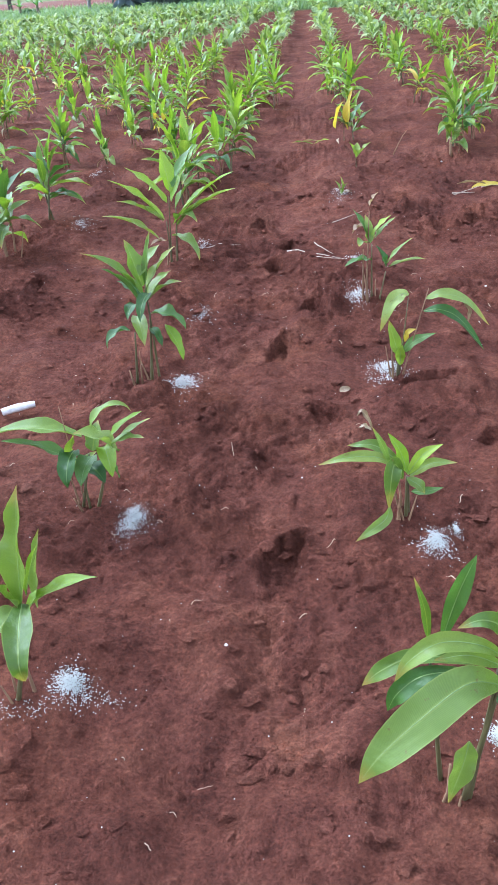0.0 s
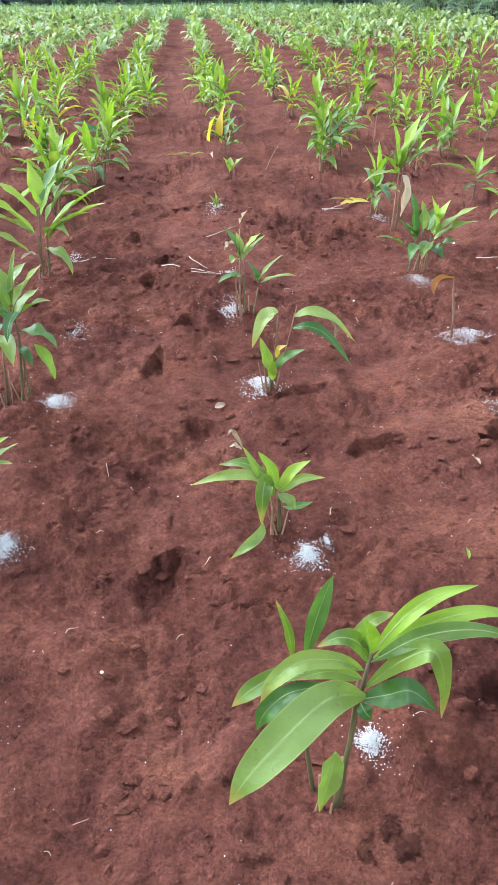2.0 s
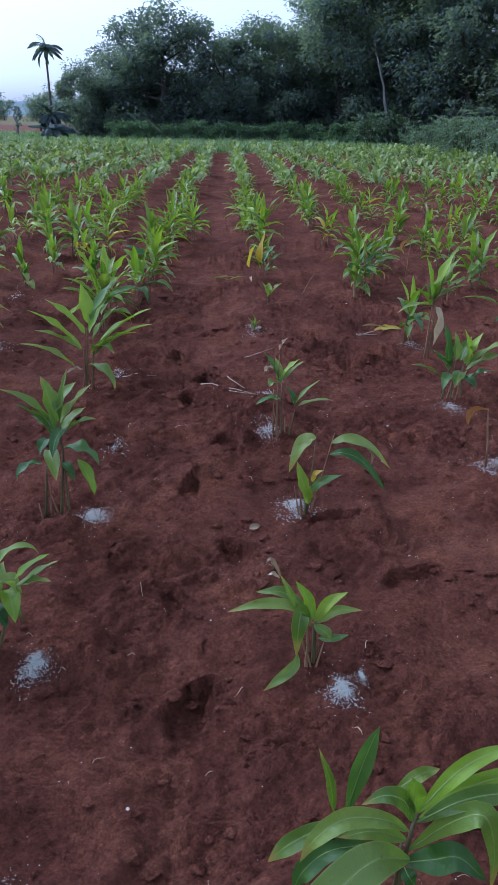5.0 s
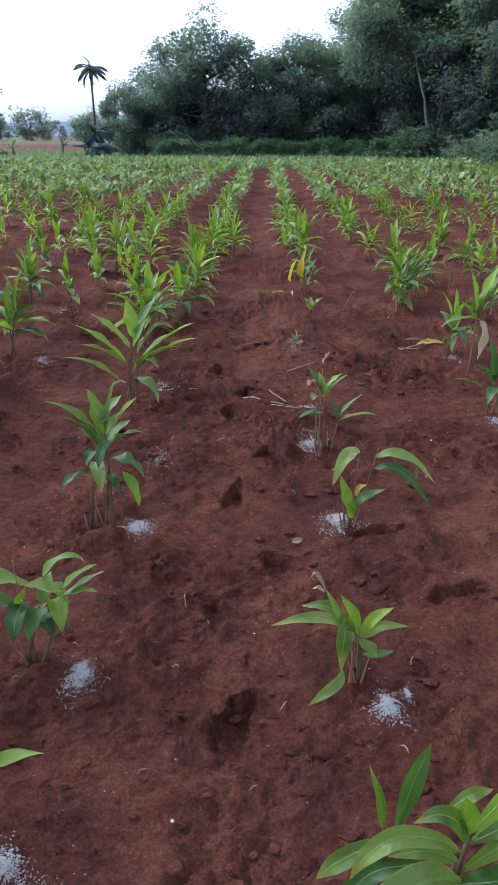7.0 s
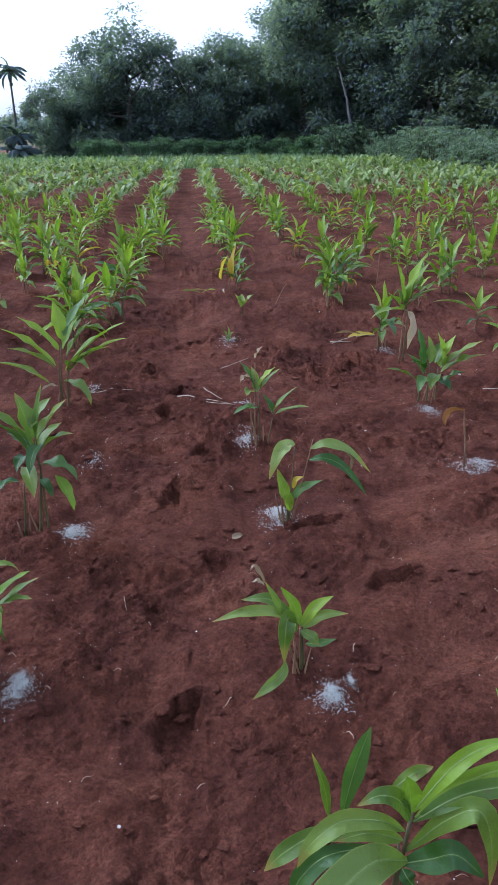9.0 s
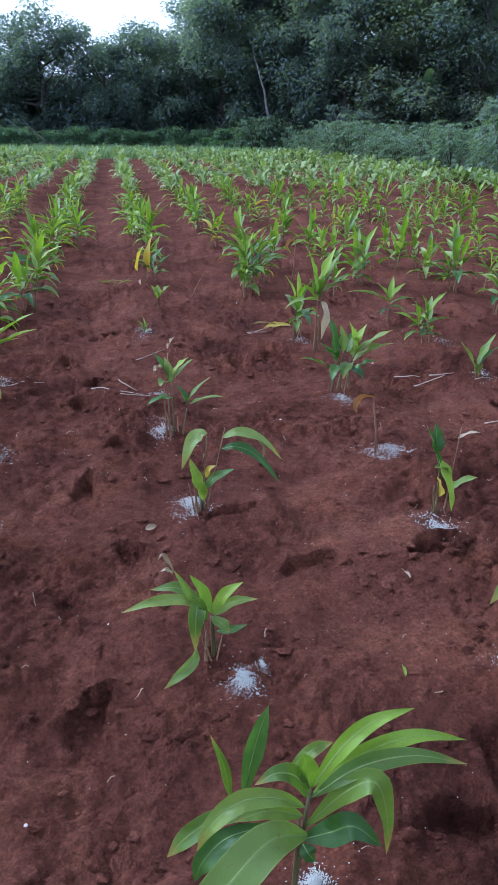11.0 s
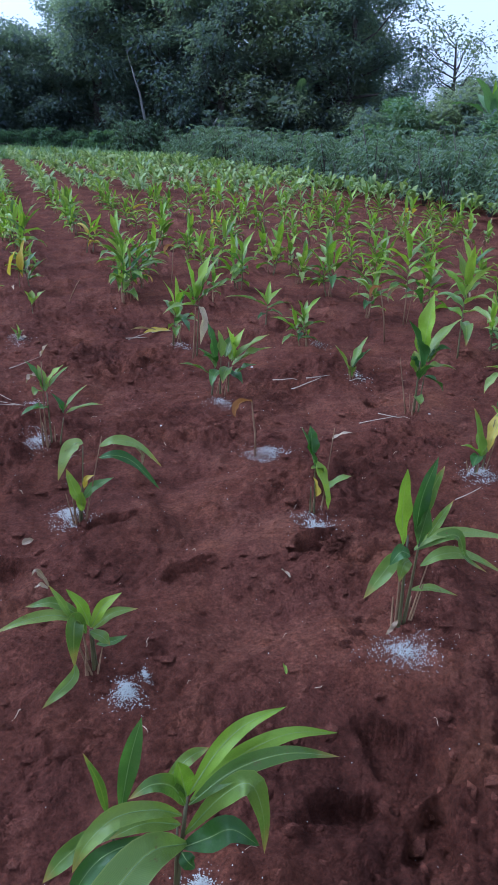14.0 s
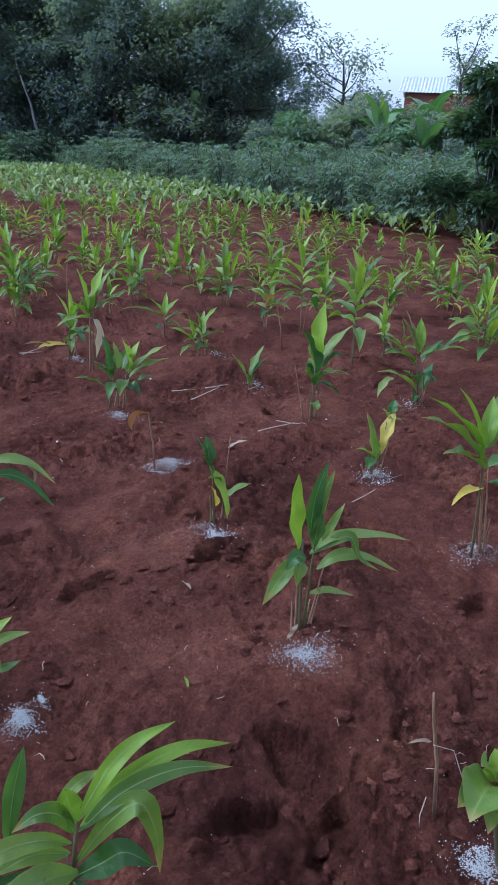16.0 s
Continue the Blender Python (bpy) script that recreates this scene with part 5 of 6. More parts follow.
for k, (x, y, tall, lean) in enumerate([(11.9, 41.5, 2.6, 0.25), (12.6, 40.0, 3.0, 0.12), (13.9, 40.8, 2.4, -0.2), (13.0, 38.2, 2.2, 0.3)]):
    tree(x, y, tall, 0.55, 96 + k, leaves=420, bark=BARK_PALE, label="short pale sapling trunk at the foot of the wood", bare=0.6, lean=(lean, 0), clumps=6, leaf_len=0.18)


def fence(x0, x1, y):
    ob = tagged(new("fence"), "low thin wooden rail fence before the hedge", "fence")
    ob.location = (x0, y, 0)
    r = random.Random(4)
    n = 5
    for k in range(n + 1):
        px = (x1 - x0) * k / n + r.uniform(-0.4, 0.4) * (0 < k < n)
        part("post", mesh_of("post", *tube([(px, 0, -0.05), (px + 0.02, 0, 0.3), (px + r.uniform(-0.08, 0.08), 0, r.uniform(0.5, 0.75))], [0.02, 0.018, 0.015], 6), BARK), ob)
    part("rail", mesh_of("rail", *tube([((x1 - x0) * k / 18, -0.03, 0.45 + 0.05 * math.sin(k * 0.7)) for k in range(19)], [0.009] * 19, 6), BARK), ob)


fence(-3.2, 5.6, 43.2)
v, f = tube([(0, 0, -0.05), (-0.7, 0, 0.6), (-1.5, 0, 1.35)], [0.035, 0.03, 0.02], 7)
thing("pole", mesh_of("pole", v, f, BARK), "bare slanting pole leaning before the hedge", "pole", at=(-1.7, 43.5, 0.0))

# ---- cassava strip beside the ginger ----
def cassava(seed, tall=1.35):
    r = np.random.RandomState(seed)
    ob = tagged(new("cassava_plant"), "bushy blue-green cassava plant in a dense strip", "plant", "cassava strip")
    ends, stems = [], []
    for k in range(5):
        w, reach = r.uniform(0, 6.28), r.uniform(0.15, 0.5)
        end = Vector((math.cos(w) * reach, math.sin(w) * reach, tall * r.uniform(0.7, 0.98)))
        stems.append(tube([(0, 0, -0.02), end * 0.5 + Vector((0, 0, 0.08)), end], [0.016, 0.012, 0.006], 5))
        ends.append(end)
    part("stem", mesh_of("stem", *joined(stems), BARK), ob)
    n = 110
    own = r.randint(0, len(ends), n)
    hub = np.array([tuple(ends[i]) for i in own]) * np.c_[np.ones(n), np.ones(n), r.uniform(0.2, 1.0, n)]
    w = r.uniform(0, 6.28, n)
    reach = r.uniform(0.08, 0.34, n)
    hub += np.c_[np.cos(w) * reach, np.sin(w) * reach, r.uniform(-0.05, 0.12, n)]
    fan = 6
    foot = np.repeat(hub, fan, 0)
    az = np.repeat(w, fan) + np.tile(np.radians([-100, -60, -20, 20, 60, 100]), n)
    el = np.radians(r.uniform(-45, 0, n * fan))
    v, f, uv = leaf_flakes(foot, az, el, r.uniform(0.12, 0.2, n * fan), r.uniform(0.036, 0.056, n * fan))
    part("foliage", mesh_np("foliage", v, f, CASSAVA, uv), ob)
    return ob


cas_kinds = [cassava(101 + k) for k in range(4)]
cas_places = []
y = 9.8
while y < 44.5:
    step = 0.85 if y < 25 else 1.05
    for col in range(7 if y < 25 else 4):
        x = 10.3 + col * (0.95 if y < 25 else 1.3) + rng.uniform(-0.2, 0.2)
        if x < 1.05 * y + 1:
            cas_places.append((x, y + rng.uniform(-0.25, 0.25), rng.uniform(0.72, 1.22), rng.uniform(0, 360)))
    y += step
cas_places += [(8.9, 41.8, 1.3, 10), (9.9, 42.2, 1.4, 80), (11.0, 41.6, 1.35, 150), (9.4, 42.8, 1.35, 220), (10.5, 42.7, 1.4, 290), (8.5, 41.2, 1.25, 40), (9.3, 41.0, 1.35, 120), (10.2, 41.0, 1.35, 200)]
set_copies(cas_kinds, cas_places)

# ---- the right-hand side: shrubs, bananas, house, vine-covered bush ----
def banana(x, y, tall, seed, leaves=7, label="banana plant with broad ragged leaves", leaf=BANANA):
    r = random.Random(seed)
    ob = tagged(new("banana_plant"), label, "plant", "banana plants")
    ob.location = (x, y, -0.05)
    v, f = tube([(0, 0, 0), (0.05, 0, tall * 0.35), (0.02, 0.03, tall * 0.62)], [0.13, 0.1, 0.06], 9)
    part("trunk", mesh_of("trunk", v, f, STEM), ob)
    for k in range(leaves):
        L = tall * r.uniform(0.45, 0.62)
        part("leaf", blade_mesh("leaf", (0.02, 0.03, tall * 0.6), k * 360 / leaves + r.uniform(-20, 20), r.uniform(35, 80), L, r.uniform(50, 120), L * 0.27, 0, leaf, r.uniform(-20, 20), 10, 0.15), ob)
    return ob


right_shrubs = [shrub(0, 0, 3.0, 1.7, 121 + k, (HEDGE, CROWN_LIGHT_HAZED, CROWN_HAZED)[k], "wild green shrub behind the cassava strip", 3600, 0.2) for k in range(3)]
set_copies(right_shrubs, [(18.6, 31.0, 1.08, 0), (19.6, 29.0, 1.12, 60), (19.4, 26.6, 0.95, 130), (19.8, 24.6, 0.85, 200), (19.6, 22.6, 0.89, 250), (19.4, 20.6, 0.85, 300), (19.2, 18.6, 0.89, 30),
                          (22, 31, 1.23, 90), (23, 28, 1.11, 170), (23, 24, 0.85, 280), (22.5, 20.5, 0.85, 20), (18.3, 33.5, 1.04, 75), (18.0, 28.3, 0.57, 10), (18.2, 24.0, 0.57, 55), (18.0, 20.2, 0.57, 115),
                          (31.3, 41.0, 1.35, 15), (33.2, 40.0, 1.40, 140), (35.2, 39.0, 1.40, 260), (36.8, 37.4, 1.44, 330), (29.6, 42.0, 1.26, 80)])
shrub(17.6, 29.2, 2.5, 1.3, 125, CASSAVA, "bright green leafy shrub at the edge of the wood", 3200, 0.2)
upright = banana(20.1, 26.8, 3.7, 5)
part("leaf", blade_mesh("leaf", (0.02, 0.03, 2.65), 200, 84, 1.15, 16, 0.3, 60, LIME, 10, 10, 0.2), upright, "young upright lime-green leaf")
banana(18.7, 22.4, 2.9, 6)
banana(19.6, 23.0, 2.6, 7)
banana(22.2, 26.4, 4.5, 9)
banana(16.9, 39.0, 4.5, 8, leaf=CASSAVA, label="banana plant with a long arching leaf among trees")
tree(28.6, 42.6, 9.6, 2.7, 141, leaf=CROWN_LIGHT_HAZED, leaves=1500, bare=0.5, thick=0.65, label="sparse tree with thin crown against the sky", leaf_len=0.26)
tree(31.5, 44.0, 5.6, 1.8, 142, leaves=4000, bare=0.2, label="rounded dark tree in the distance")
tree(30.2, 33.6, 8.4, 1.5, 143, leaf=CROWN_LIGHT_HAZED, leaves=1500, bare=0.45, label="slender tree with feathery grey-green crown", leaf_len=0.2)
shrub(9.7, 9.6, 3.45, 1.05, 151, VINE, "tall dark bush overgrown with hanging vines", 16000, 0.14)
shrub(11.2, 9.5, 3.3, 1.4, 152, VINE, "tall dark bush overgrown with hanging vines", 9000, 0.13)


def house(x, y, turn):
    ob = tagged(new("house"), "brick house with a pale corrugated metal roof among trees", "house")
    ob.matrix_basis = pose(x, y, 0, 0, 0, turn)
    w, d, h, t = 3.7, 2.4, 6.6, 0.2
    bm = bmesh.new()
    for (cx, cy, sx, sy) in ((0, -d, 2 * w, t), (0, d, 2 * w, t), (-w + t / 2, 0, t, 2 * d - t), (w - t / 2, 0, t, 2 * d - t)):
        bmesh.ops.create_cube(bm, size=1, matrix=Matrix.Translation((cx, cy, h / 2)) @ Matrix.Diagonal((sx, sy, h, 1)))
    me = bpy.data.meshes.new("wall")
    bm.to_mesh(me)
    bm.free()
    me.materials.append(BRICK_WALL)
    part("wall", me, ob)
    for sign in (-1, 1):
        n = 120
        verts, faces = [], []
        for i in range(n + 1):
            px = -w - 0.5 + (2 * w + 1.0) * i / n
            ripple = 0.025 * math.sin(i * math.pi / 2)
            for k, (py, pz) in enumerate(((sign * (d + 0.7), h - 0.25), (0, h + 1.15))):
                verts += [(px, py, pz + ripple), (px, py, pz + ripple - 0.02)]
            if i:
                o = (i - 1) * 4
                faces += [(o, o + 2, o + 6, o + 4), (o + 1, o + 5, o + 7, o + 3), (o, o + 4, o + 5, o + 1)]
        part("roof", mesh_of("roof", verts, faces, ROOF, smooth=False), ob)
    for k in (-2.6, 0.4, 3.0):
        bm = bmesh.new()
        bmesh.ops.create_cube(bm, size=1, matrix=Matrix.Translation((k, -d - t / 2, 2.2)) @ Matrix.Diagonal((0.9, 0.06, 1.1, 1)))
        me = bpy.data.meshes.new("window")
        bm.to_mesh(me)
        bm.free()
        me.materials.append(BARK)
        part("window", me, ob)
    return ob


house(46.4, 53.0, -42)

# ---- the far left: palm, low growth, distant trees and hills ----
def palm(x, y, tall, seed, fronds=11, length=1.7, label="slender areca palm standing against the sky", leaflet=0.055):
    r = random.Random(seed)
    ob = tagged(new("palm_tree"), label, "palm")
    ob.location = (x, y, -0.05)
    if tall > 1:
        v, f = tube([(0, 0, 0), (-0.02, 0, tall * 0.5), (-0.06 if tall > 3 else 0, 0, tall)], [0.085, 0.065, 0.05], 9)
        part("trunk", mesh_of("trunk", v, f, BARK), ob)
    top = np.array((-0.06 if tall > 3 else 0, 0, tall))
    for k in range(fronds):
        a = k * 2 * math.pi / fronds + r.uniform(-0.2, 0.2)
        e = r.uniform(-0.5, 1.35)
        n = 30
        q = np.arange(n) / (n - 1)
        ang = e - q * r.uniform(1.2, 2.1)
        step = length / n
        px = np.cumsum(np.cos(ang)) * step
        pz = np.cumsum(np.sin(ang)) * step
        spine = np.c_[top[0] + px * math.cos(a), top[1] + px * math.sin(a), top[2] + pz]
        foot = np.repeat(spine, 2, 0)
        s2 = np.tile([1.0, -1.0], n)
        az = a + s2 * 0.9
        ln = length * 0.27 * np.repeat(np.sin(np.pi * (0.12 + 0.85 * q)), 2)
        v, f, uv = leaf_cloud(foot, az, np.repeat(ang, 2) - 0.35, ln, np.full(2 * n, leaflet), np.full(2 * n, 0.7))
        part("frond", mesh_np("frond", v, f, CROWN_HAZED, uv), ob)
    return ob


palm(-9.0, 47.2, 4.9, 201, 20, 1.15)
palm(-8.9, 46.6, 1.5, 202, 26, 1.2, "small bushy palm below the tall one", 0.13)
palm(-8.8, 46, 0.5, 203, 26, 1.5, "small bushy palm below the tall one", 0.13)
tree(-11.5, 49, 2.7, 0.4, 211, leaves=260, bare=0.3, bark=BARK_PALE, label="thin nearly bare stump with few leaves", clumps=7, leaf_len=0.16)
tree(-24.5, 74, 6.0, 1.8, 214, leaves=3000, label="dark leafy tree at the edge of the next field", leaf_len=0.3)
left_low = [shrub(0, 0, 1.0, 1.1, 221 + k, HEDGE, "low green bush at the field's end", 1200, 0.2) for k in range(2)]
set_copies(left_low, [(-19.5 + 1.25 * i + 0.4 * (i % 3), 56 + 1.5 * (i % 2), 0.5 + 0.2 * (i % 3), 57 * i) for i in range(10)])
banana(-13.4, 45, 1.3, 231, 6)
banana(-14.6, 45.8, 1.2, 232, 6)
tree(-13.0, 78, 5.4, 1.5, 241, leaves=3500, bare=0.1, label="dark cone-shaped tree beyond the field", leaf_len=0.3)
far_trees = [tree(0, 0, 6.5, 3.6, 251 + k, leaves=1800, bare=0.08, label="distant tree beyond bare fields", leaf_len=0.6) for k in range(2)]
set_copies(far_trees, [(-95 + 6.0 * i + 2 * (i % 3), 210 + 12 * (i % 4), 0.85 + 0.2 * (i % 3), 41 * i) for i in range(17)])


def hills():
    xs = np.linspace(-1500, 600, 120)
    ys = np.linspace(1500, 2400, 24)
    x, y = np.meshgrid(xs, ys)
    z = np.maximum(0, (1 - np.abs((y - 1950) / 450))) * (34 + 26 * N1(x * 0.004, y * 0.003) + 9 * N2(x * 0.012, y * 0.01)) - 3
    i = np.arange(x.size).reshape(x.shape)
    q = np.stack([i[:-1, :-1], i[:-1, 1:], i[1:, 1:], i[1:, :-1]], -1).reshape(-1, 4)
    thing("backdrop", mesh_np("hills", np.c_[x.ravel(), y.ravel(), z.ravel()], q, HILL_HAZED), "distant hills on the horizon, coloured blue-grey for haze", "hills", kind="structure")


hills()


# ---- fertiliser, clods, straw and other small things on the ground ----
def granules(cx, cy, heap, scatter, spread, seed, tall=0.017, coarse=1.0):
    """A heap of pale granules with a scatter round it: eight-sided grains."""
    r = np.random.RandomState(seed)
    n = heap + scatter
    rad = np.r_[spread * 0.22 * r.rayleigh(1.0, heap), spread * (0.45 + np.abs(r.normal(0, 0.26, scatter)) ** 1.2)]
    w = r.uniform(0, 2 * np.pi, n)
    edge = 1 + 0.15 * np.sin(2 * w + r.uniform(0, 6)) + 0.12 * np.sin(3 * w + r.uniform(0, 6)) + 0.1 * np.sin(5 * w + r.uniform(0, 6))
    rad = rad * edge * r.uniform(0.85, 1.15, n)
    squash = 0.85 if scatter > 330 else r.uniform(1.1, 1.4) * (1.3 if cy > 2 else 1.0)
    lobe = r.normal(0, spread * 0.13, (7, 2))
    own = r.randint(0, 7, n)
    rad[:heap] *= r.uniform(0.45, 1.0, 7)[own[:heap]]
    x, y = cx + rad * np.cos(w) + lobe[own, 0], cy + (rad * np.sin(w) + lobe[own, 1]) * squash
    s = coarse * r.uniform(0.0009, 0.0019, n)
    up = tall * np.exp(-(rad / (spread * 0.34)) ** 2) * r.uniform(0.0, 1.0, n)
    z = height(x, y) + up + s * 0.5
    unit = np.array([(1, 0, 0), (0, 1, 0), (-1, 0, 0), (0, -1, 0), (0, 0, 1), (0, 0, -1)], float)
    v = (np.c_[x, y, z][:, None] + unit[None] * (s[:, None, None] * r.uniform(0.75, 1.25, (n, 6, 1)))).reshape(-1, 3)
    tri = np.array([(0, 1, 4), (1, 2, 4), (2, 3, 4), (3, 0, 4), (1, 0, 5), (2, 1, 5), (3, 2, 5), (0, 3, 5)])
    f = ((np.arange(n) * 6)[:, None, None] + tri[None]).reshape(-1, 3)
    return v, f


HEAPS = [(-0.34, 1.77, 900, 120, 0.095), (-0.374, 1.181, 700, 160, 0.07), (-0.30, 2.62, 700, 140, 0.10), (0.50, 2.71, 700, 220, 0.10), (0.43, 3.46, 500, 120, 0.11),
         (0.46, 5.30, 260, 60, 0.13), (0.515, 1.668, 750, 130, 0.085), (0.578, 1.735, 120, 30, 0.035), (0.534, 1.052, 700, 60, 0.062), (1.324, 1.57, 420, 380, 0.14),
         (1.374, 2.33, 420, 160, 0.11), (1.47, 3.08, 300, 420, 0.15), (2.32, 2.58, 220, 260, 0.12), (2.25, 1.86, 160, 300, 0.13)]
HEAPS += [(1.46, 3.79, 260, 60, 0.12), (1.31, 0.84, 700, 90, 0.11), (1.54, 5.03, 160, 40, 0.14), (2.42, 3.98, 160, 60, 0.12), (2.53, 4.86, 120, 40, 0.12), (3.2, 3.42, 140, 60, 0.12),
          (-0.40, 4.35, 160, 60, 0.11), (-1.25, 4.89, 260, 60, 0.16), (-1.49, 6.36, 200, 40, 0.2), (-0.3, 3.27, 90, 90, 0.08), (0.46, 3.95, 130, 40, 0.1)]
for k, (hx, hy, heap, scatter, spread) in enumerate(HEAPS):
    v, f = granules(hx, hy, int(heap * (1.7 if hy < 2 else 0.9)), int(scatter * 1.5), spread * 0.95, 400 + k, tall=0.017 if hy < 2 else 0.03, coarse=1.0 if hy < 2 else 1.35)
    v -= np.array([hx, hy, 0])
    ob = thing("fertiliser_heap", None, "small heap of white fertiliser granules beside a plant", "fertiliser", "fertiliser heaps", at=(hx, hy, 0))
    tagged(part("mound", mesh_np("mound", v, f, GRANULE, smooth=False), ob), kind="stuff")
r = np.random.RandomState(77)
n = 950
sx, sy = r.uniform(-1.4, 3.4, n), 0.6 + 4.2 * r.uniform(0, 1, n) ** 1.3
v, f = granules(0, 0, 0, n, 1.0, 500, coarse=1.15)
own = np.repeat(np.arange(n), 6)
mid = v.reshape(n, 6, 3).mean(1)
v += np.c_[sx[own] - mid[own, 0], sy[own] - mid[own, 1], height(sx, sy)[own] + 0.001 - mid[own, 2]]
thing("loose_granules", mesh_np("loose_granules", v, f, GRANULE, smooth=False), "stray white fertiliser granules on the red earth", "granules", kind="stuff")

# a trail of spilled granules beside the young plant
t_ = r.uniform(0, 1, 260)
sx, sy = -0.53 + 0.26 * t_ + r.normal(0, 0.02, 260), 1.07 + 0.10 * t_ + r.normal(0, 0.014, 260)
v, f = granules(0, 0, 0, 260, 1.0, 501)
own = np.repeat(np.arange(260), 6)
mid = v.reshape(260, 6, 3).mean(1)
v += np.c_[sx[own] - mid[own, 0], sy[own] - mid[own, 1], height(sx, sy)[own] + 0.001 - mid[own, 2]]
thing("spilled_granules", mesh_np("spilled_granules", v, f, GRANULE, smooth=False), "thin trail of spilled fertiliser granules", "granules", kind="stuff")


def clods(n, seed, x0, x1, y0, y1, small, large, name, label):
    """Rough lumps of earth, half sunk."""
    r = np.random.RandomState(seed)
    bm = bmesh.new()
    bmesh.ops.create_icosphere(bm, subdivisions=1, radius=1)
    unit = np.array([tuple(q.co) for q in bm.verts])
    tri = np.array([[q.index for q in fc.verts] for fc in bm.faces])
    bm.free()
    x, y = r.uniform(x0, x1, n), y0 + (y1 - y0) * r.uniform(0, 1, n) ** 1.4
    s = small + (large - small) * r.uniform(0, 1, n) ** 3.6
    z = height(x, y) - s * 0.15
    lump = r.uniform(0.55, 1.4, (n, len(unit), 1))
    stretch = np.c_[r.uniform(0.7, 1.5, n), r.uniform(0.7, 1.3, n), r.uniform(0.4, 0.85, n)]
    v = np.c_[x, y, z][:, None] + unit[None] * lump * (s[:, None] * stretch)[:, None]
    f = (np.arange(n) * len(unit))[:, None, None] + tri[None]
    thing(name, mesh_np(name, v.reshape(-1, 3), f.reshape(-1, 3), CLOD, smooth=False), label, "clods", kind="stuff")


clods(12000, 601, -1.7, 3.6, 0.5, 6.5, 0.002, 0.024, "soil_clods", "loose crumbs and clods of red earth")


def straw_piece(x, y, length, turn, seed, radius=0.003, mat=STRAW, lift=0.01, label="dry pale straw stalk lying on the earth", name="straw"):
    r = random.Random(seed)
    c, s = math.cos(radians(turn)), math.sin(radians(turn))
    za, zb = ground_z(x - 0.45 * length * c, y - 0.45 * length * s), ground_z(x + 0.45 * length * c, y + 0.45 * length * s)
    path = []
    for i in range(6):
        q = (i / 5 - 0.5) * length
        w = r.uniform(-0.012, 0.012) * length
        px, py = q * c - w * s, q * s + w * c
        z = max(za + (zb - za) * i / 5, ground_z(x + px, y + py) - 0.004)
        path.append((px, py, z + radius + lift * 0.3))
    v, f = tube(path, [radius * (1 - 0.1 * i) for i in range(6)], 6)
    thing(name, mesh_of(name, v, f, mat), label, "straw", "straw bits", at=(x, y, 0))


for k, (x, y, L, turn, rad) in enumerate([(0.25, 4.05, 0.34, -25, 0.005), (0.3, 4.2, 0.2, -60, 0.004), (0.36, 3.98, 0.22, -15, 0.003), (-0.32, 4.3, 0.3, 15, 0.004), (0.47, 4.75, 0.24, 35, 0.004),
                                          (2.05, 3.95, 0.2, 5, 0.006), (2.16, 4.02, 0.18, 12, 0.007), (1.95, 4.05, 0.15, -20, 0.005), (2.2, 3.33, 0.2, -25, 0.005), (2.28, 3.3, 0.2, -60, 0.004),
                                          (2.4, 3.95, 0.16, 3, 0.005), (2.27, 2.5, 0.4, 20, 0.003), (0.55, 3.2, 0.14, 55, 0.003), (1.3, 5.35, 0.16, 8, 0.006), (1.5, 5.4, 0.14, -6, 0.006), (1.35, 5.45, 0.22, 20, 0.006)]):
    straw_piece(x, y, L, turn, 700 + k, rad * 0.7)
for k in range(150):
    x, y = rng.uniform(-1.2, 3.0), 0.7 + 3.4 * rng.random() ** 1.3
    n, turn, path, px, py = 7, rng.uniform(0, 360), [], 0.0, 0.0
    step = rng.uniform(0.012, 0.055) / n
    for i in range(n):
        path.append((px, py, ground_z(x + px, y + py) + 0.002 + 0.004 * math.sin(i * 0.9)))
        turn += rng.uniform(-35, 35)
        px, py = px + step * math.cos(radians(turn)), py + step * math.sin(radians(turn))
    v, f = tube(path, [rng.uniform(0.0006, 0.0013)] * n, 5)
    thing("rootlet", mesh_of("rootlet", v, f, ROOTLET), "thin dry rootlet on the earth", "rootlet", "rootlets", at=(x, y, 0))


def withered(x, y, tall, lean, label, leaf=True, thick=0.006):
    p = tagged(new("dead_stalk"), label, "stalk", "dead stalks")
    p.location = (x, y, ground_z(x, y) - 0.01)
    v, f = tube([(0, 0, -0.02), (lean * 0.4 + 0.004, 0, tall * 0.45), (lean * 0.75, 0.005, tall * 0.8), (lean, 0, tall)], [thick, thick * 0.85, thick * 0.7, thick * 0.45], 7)
    part("stem", mesh_of("stem", v, f, STEM_DRY), p)
    if leaf:
        part("leaf", blade_mesh("leaf", (lean, 0, tall), 190, 20, 0.14, 150, 0.055, 0, ORANGE, 120), p, "shrivelled orange-brown leaf")
    return p


withered(1.40, 3.07, 0.29, -0.03, "dead brown stalk with a shrivelled leaf")
withered(1.95, 6.9, 0.4, 0.03, "dry stalk with a pale withered tip")
withered(3.1, 4.85, 0.42, -0.08, "dry stalk with a pale withered tip")
withered(0.95, 6.6, 0.2, 0.12, "dry stalk bent towards the ground", False, 0.004)
w = withered(1.31, 0.98, 0.39, -0.07, "broken dry stake of an old stem standing in the earth", False, 0.0055)
part("splinter", blade_mesh("splinter", (-0.05, 0, 0.25), 165, 20, 0.06, 40, 0.012, 0, DRY), w, "pale torn fibre")
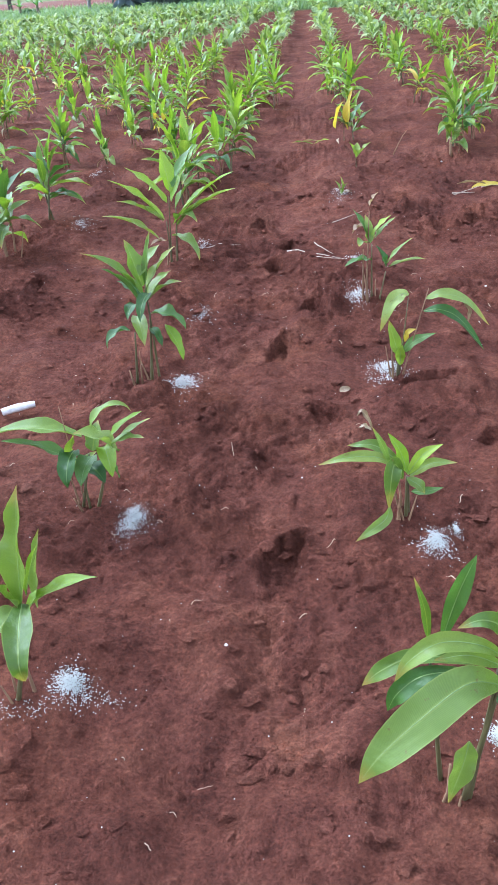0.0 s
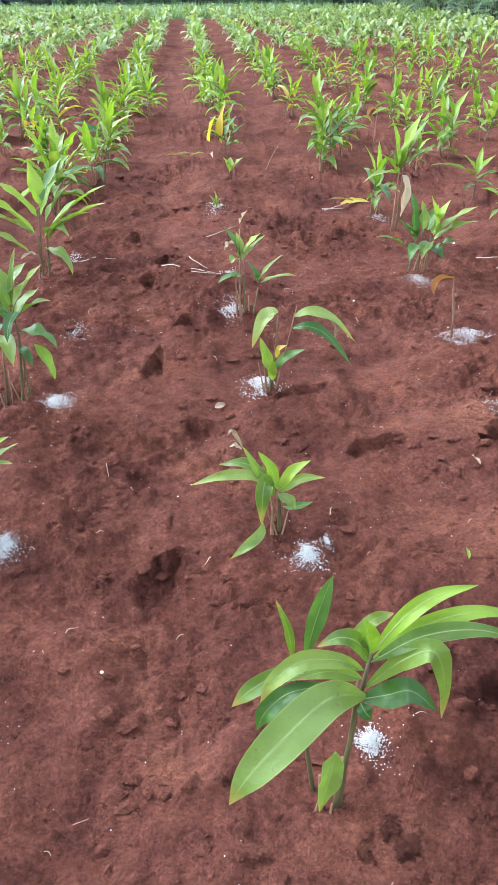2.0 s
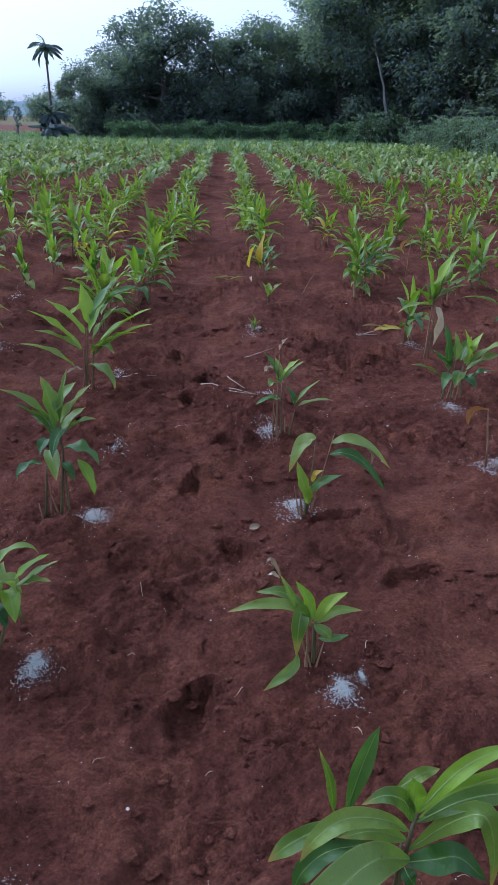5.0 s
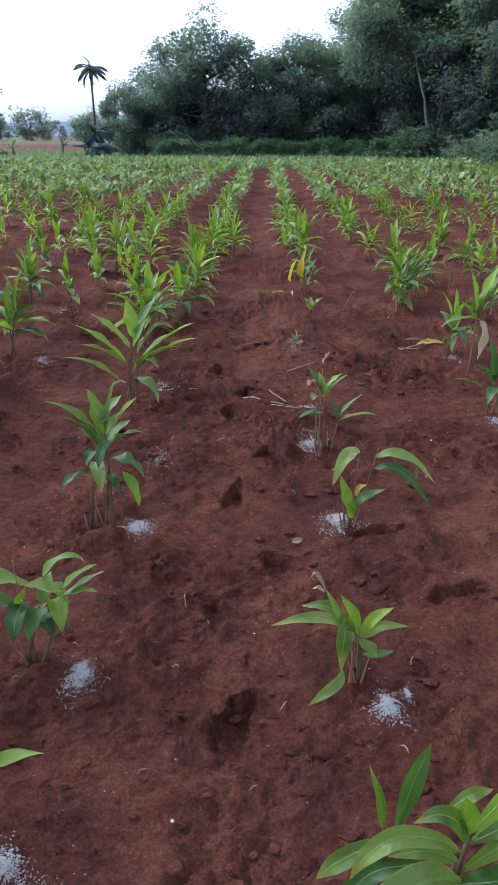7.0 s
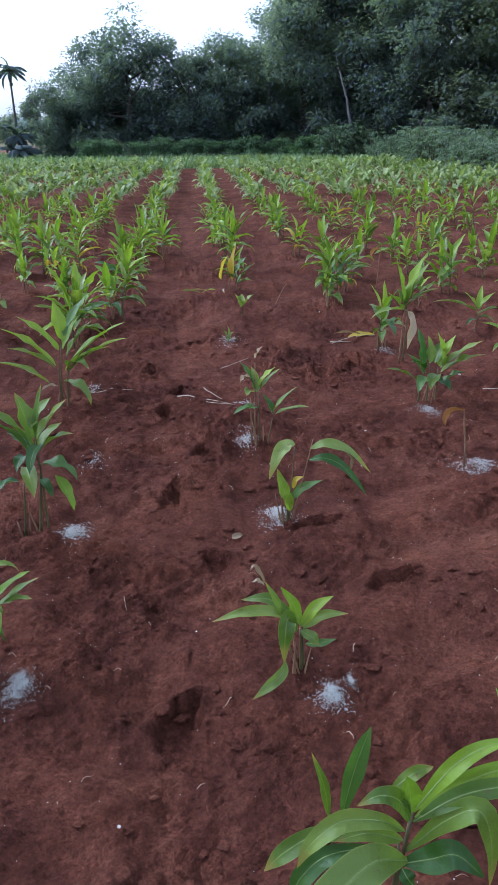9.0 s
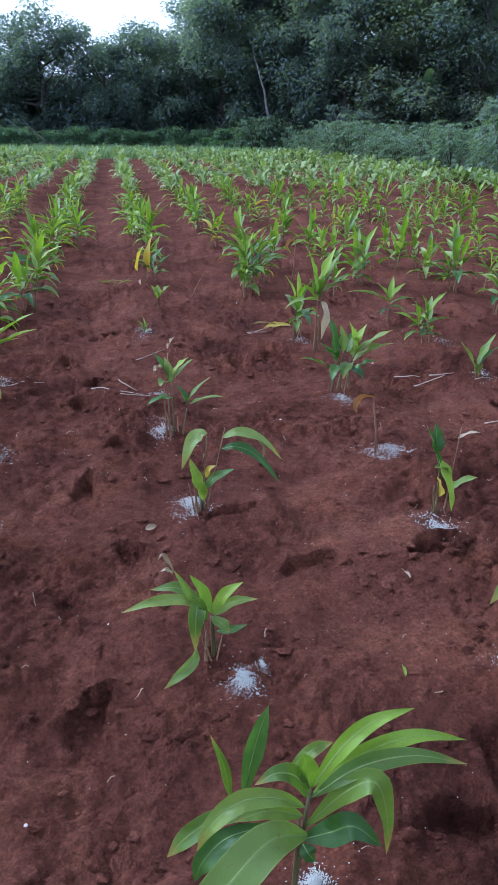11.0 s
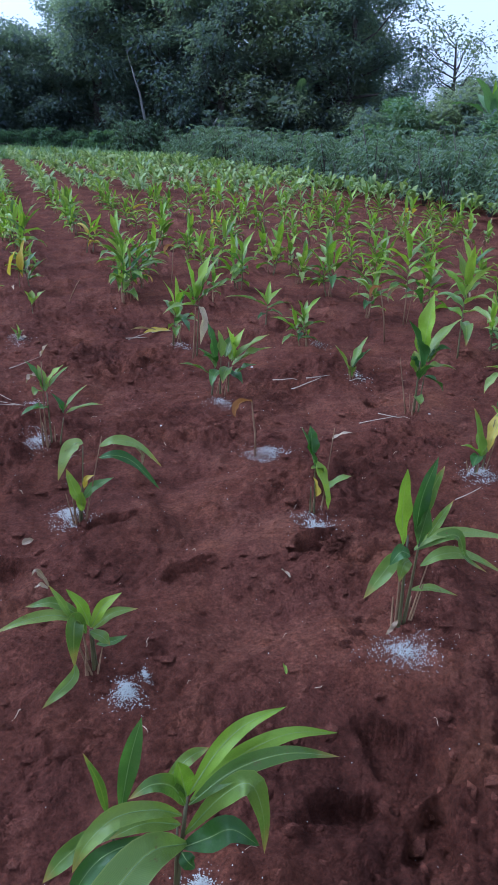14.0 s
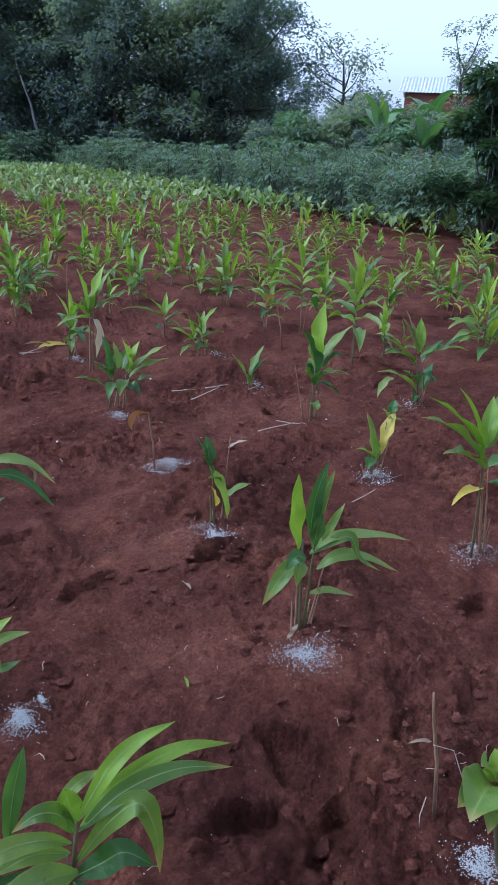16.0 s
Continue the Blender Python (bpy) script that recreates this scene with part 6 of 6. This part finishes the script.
part("fibre", mesh_of("fibre", *tube([(-0.045, 0, 0.24), (0.01, -0.01, 0.21), (0.04, -0.02, 0.13), (0.08, -0.03, 0.06)], [0.0012] * 4, 5), STRAW), w, "thin hanging fibre")
part("fibre", mesh_of("fibre", *tube([(-0.05, -0.01, 0.10), (-0.06, -0.01, 0.05), (-0.055, -0.01, 0.01)], [0.0012] * 3, 5), STRAW), w, "thin hanging fibre")


def fallen(x, y, az, length, width, kind, label, lift=0.02):
    me = blade_mesh("fallen_leaf", (0, 0, 0.012), az, 12, length, 30, width, 12, LEAVES[kind], 40)
    thing("fallen_leaf", me, label, "leaf", "fallen leaves", at=(x, y, ground_z(x, y) + (0.025 if y > 5 else 0.004)))


fallen(1.36, 5.38, 10, 0.22, 0.05, "y", "yellow fallen ginger leaf on the earth")
fallen(1.45, 5.36, 170, 0.2, 0.04, "b", "dry brown fallen leaf on the earth")
fallen(0.95, 1.60, 80, 0.05, 0.014, "l", "small green leaf scrap on the earth")
fallen(1.14, 2.03, 100, 0.06, 0.02, "b", "small dry leaf scrap on the earth")
fallen(0.30, 2.57, 30, 0.05, 0.03, "b", "small dry leaf scrap on the earth")
for k in range(4):
    fallen(0.32 + 0.07 * k, 7.25 - 0.05 * k, 150 + 40 * k, 0.22, 0.03, "pbpb"[k], "pale withered leaf on the earth")
v, f = joined([tube([(0.0, 0.0, 0.014), (0.05, 0.025, 0.018), (0.115, 0.05, 0.02)], [q, q * 1.1, q * 0.85], 10, False) for q in (0.014, 0.0125)])
me = mesh_of("husk", v, f, PAPER)
thing("husk", me, "white dry rolled husk lying on the earth", "husk", at=(-0.98, 2.47, ground_z(-0.98, 2.47) + 0.004))


def pebble(x, y, size, seed, mat=PEBBLE, label="small pale pebble on the earth"):
    r = random.Random(seed)
    bm = bmesh.new()
    bmesh.ops.create_icosphere(bm, subdivisions=2, radius=size)
    for q in bm.verts:
        q.co *= r.uniform(0.8, 1.15)
        q.co.z *= 0.6
    me = bpy.data.meshes.new("pebble")
    bm.to_mesh(me)
    bm.free()
    me.materials.append(mat)
    thing("pebble", me, label, "pebble", "pebbles", at=(x, y, ground_z(x, y) + size * 0.3))


for k, (x, y, s) in enumerate([(0.868, 2.345, 0.011), (1.07, 3.61, 0.009), (-0.04, 1.325, 0.007), (0.94, 3.15, 0.006), (1.9, 4.5, 0.012), (1.32, 6.35, 0.02), (0.6, 2.2, 0.005), (0.15, 2.0, 0.005), (2.5, 3.3, 0.01), (2.42, 3.2, 0.009)]):
    pebble(x, y, s * 0.7, 800 + k)


# larger clods that lie singly on the ground
clod_meshes = []
for k in range(8):
    r = random.Random(900 + k)
    bm = bmesh.new()
    bmesh.ops.create_icosphere(bm, subdivisions=2, radius=1)
    for q in bm.verts:
        n = noise.noise(q.co * 1.3 + Vector((k * 7, 0, 0)))
        q.co *= 0.85 + 0.8 * n + r.uniform(-0.14, 0.14)
        q.co.z *= 0.55
    me = bpy.data.meshes.new("clod")
    bm.to_mesh(me)
    bm.free()
    me.materials.append(CLOD)
    clod_meshes.append(me)
ground_ob = bpy.data.objects["ground"]
for k, (x, y, s) in enumerate([(0.57, 0.84, 0.029), (0.54, 0.89, 0.024), (0.48, 0.84, 0.019), (1.30, 2.19, 0.044), (1.22, 2.18, 0.024), (1.22, 1.69, 0.028), (1.16, 1.65, 0.020), (1.34, 2.12, 0.032), (1.39, 1.78, 0.028), (1.44, 1.75, 0.024), (1.28, 1.79, 0.024), (0.20, 1.67, 0.024), (0.12, 1.21, 0.024), (1.07, 1.08, 0.032), (1.77, 1.79, 0.024), (1.38, 2.15, 0.032), (1.54, 1.87, 0.024)]):
    ob = part("clod", clod_meshes[k % 8], ground_ob)
    ob.matrix_basis = pose(x, y, ground_z(x, y) + s * 0.05, 0, 0, 73 * k) @ Matrix.Diagonal((s * 1.2, s, s * 0.9, 1))
for k in range(200):
    x, y = rng.uniform(-1.3, 2.8), 0.6 + 3.6 * rng.random() ** 1.3
    s = 0.007 + 0.016 * rng.random() ** 3
    ob = part("clod", clod_meshes[k % 8], ground_ob)
    ob.matrix_basis = pose(x, y, ground_z(x, y) - s * 0.22, 0, 0, rng.uniform(0, 360)) @ Matrix.Diagonal((s * rng.uniform(0.8, 1.4), s, s, 1))
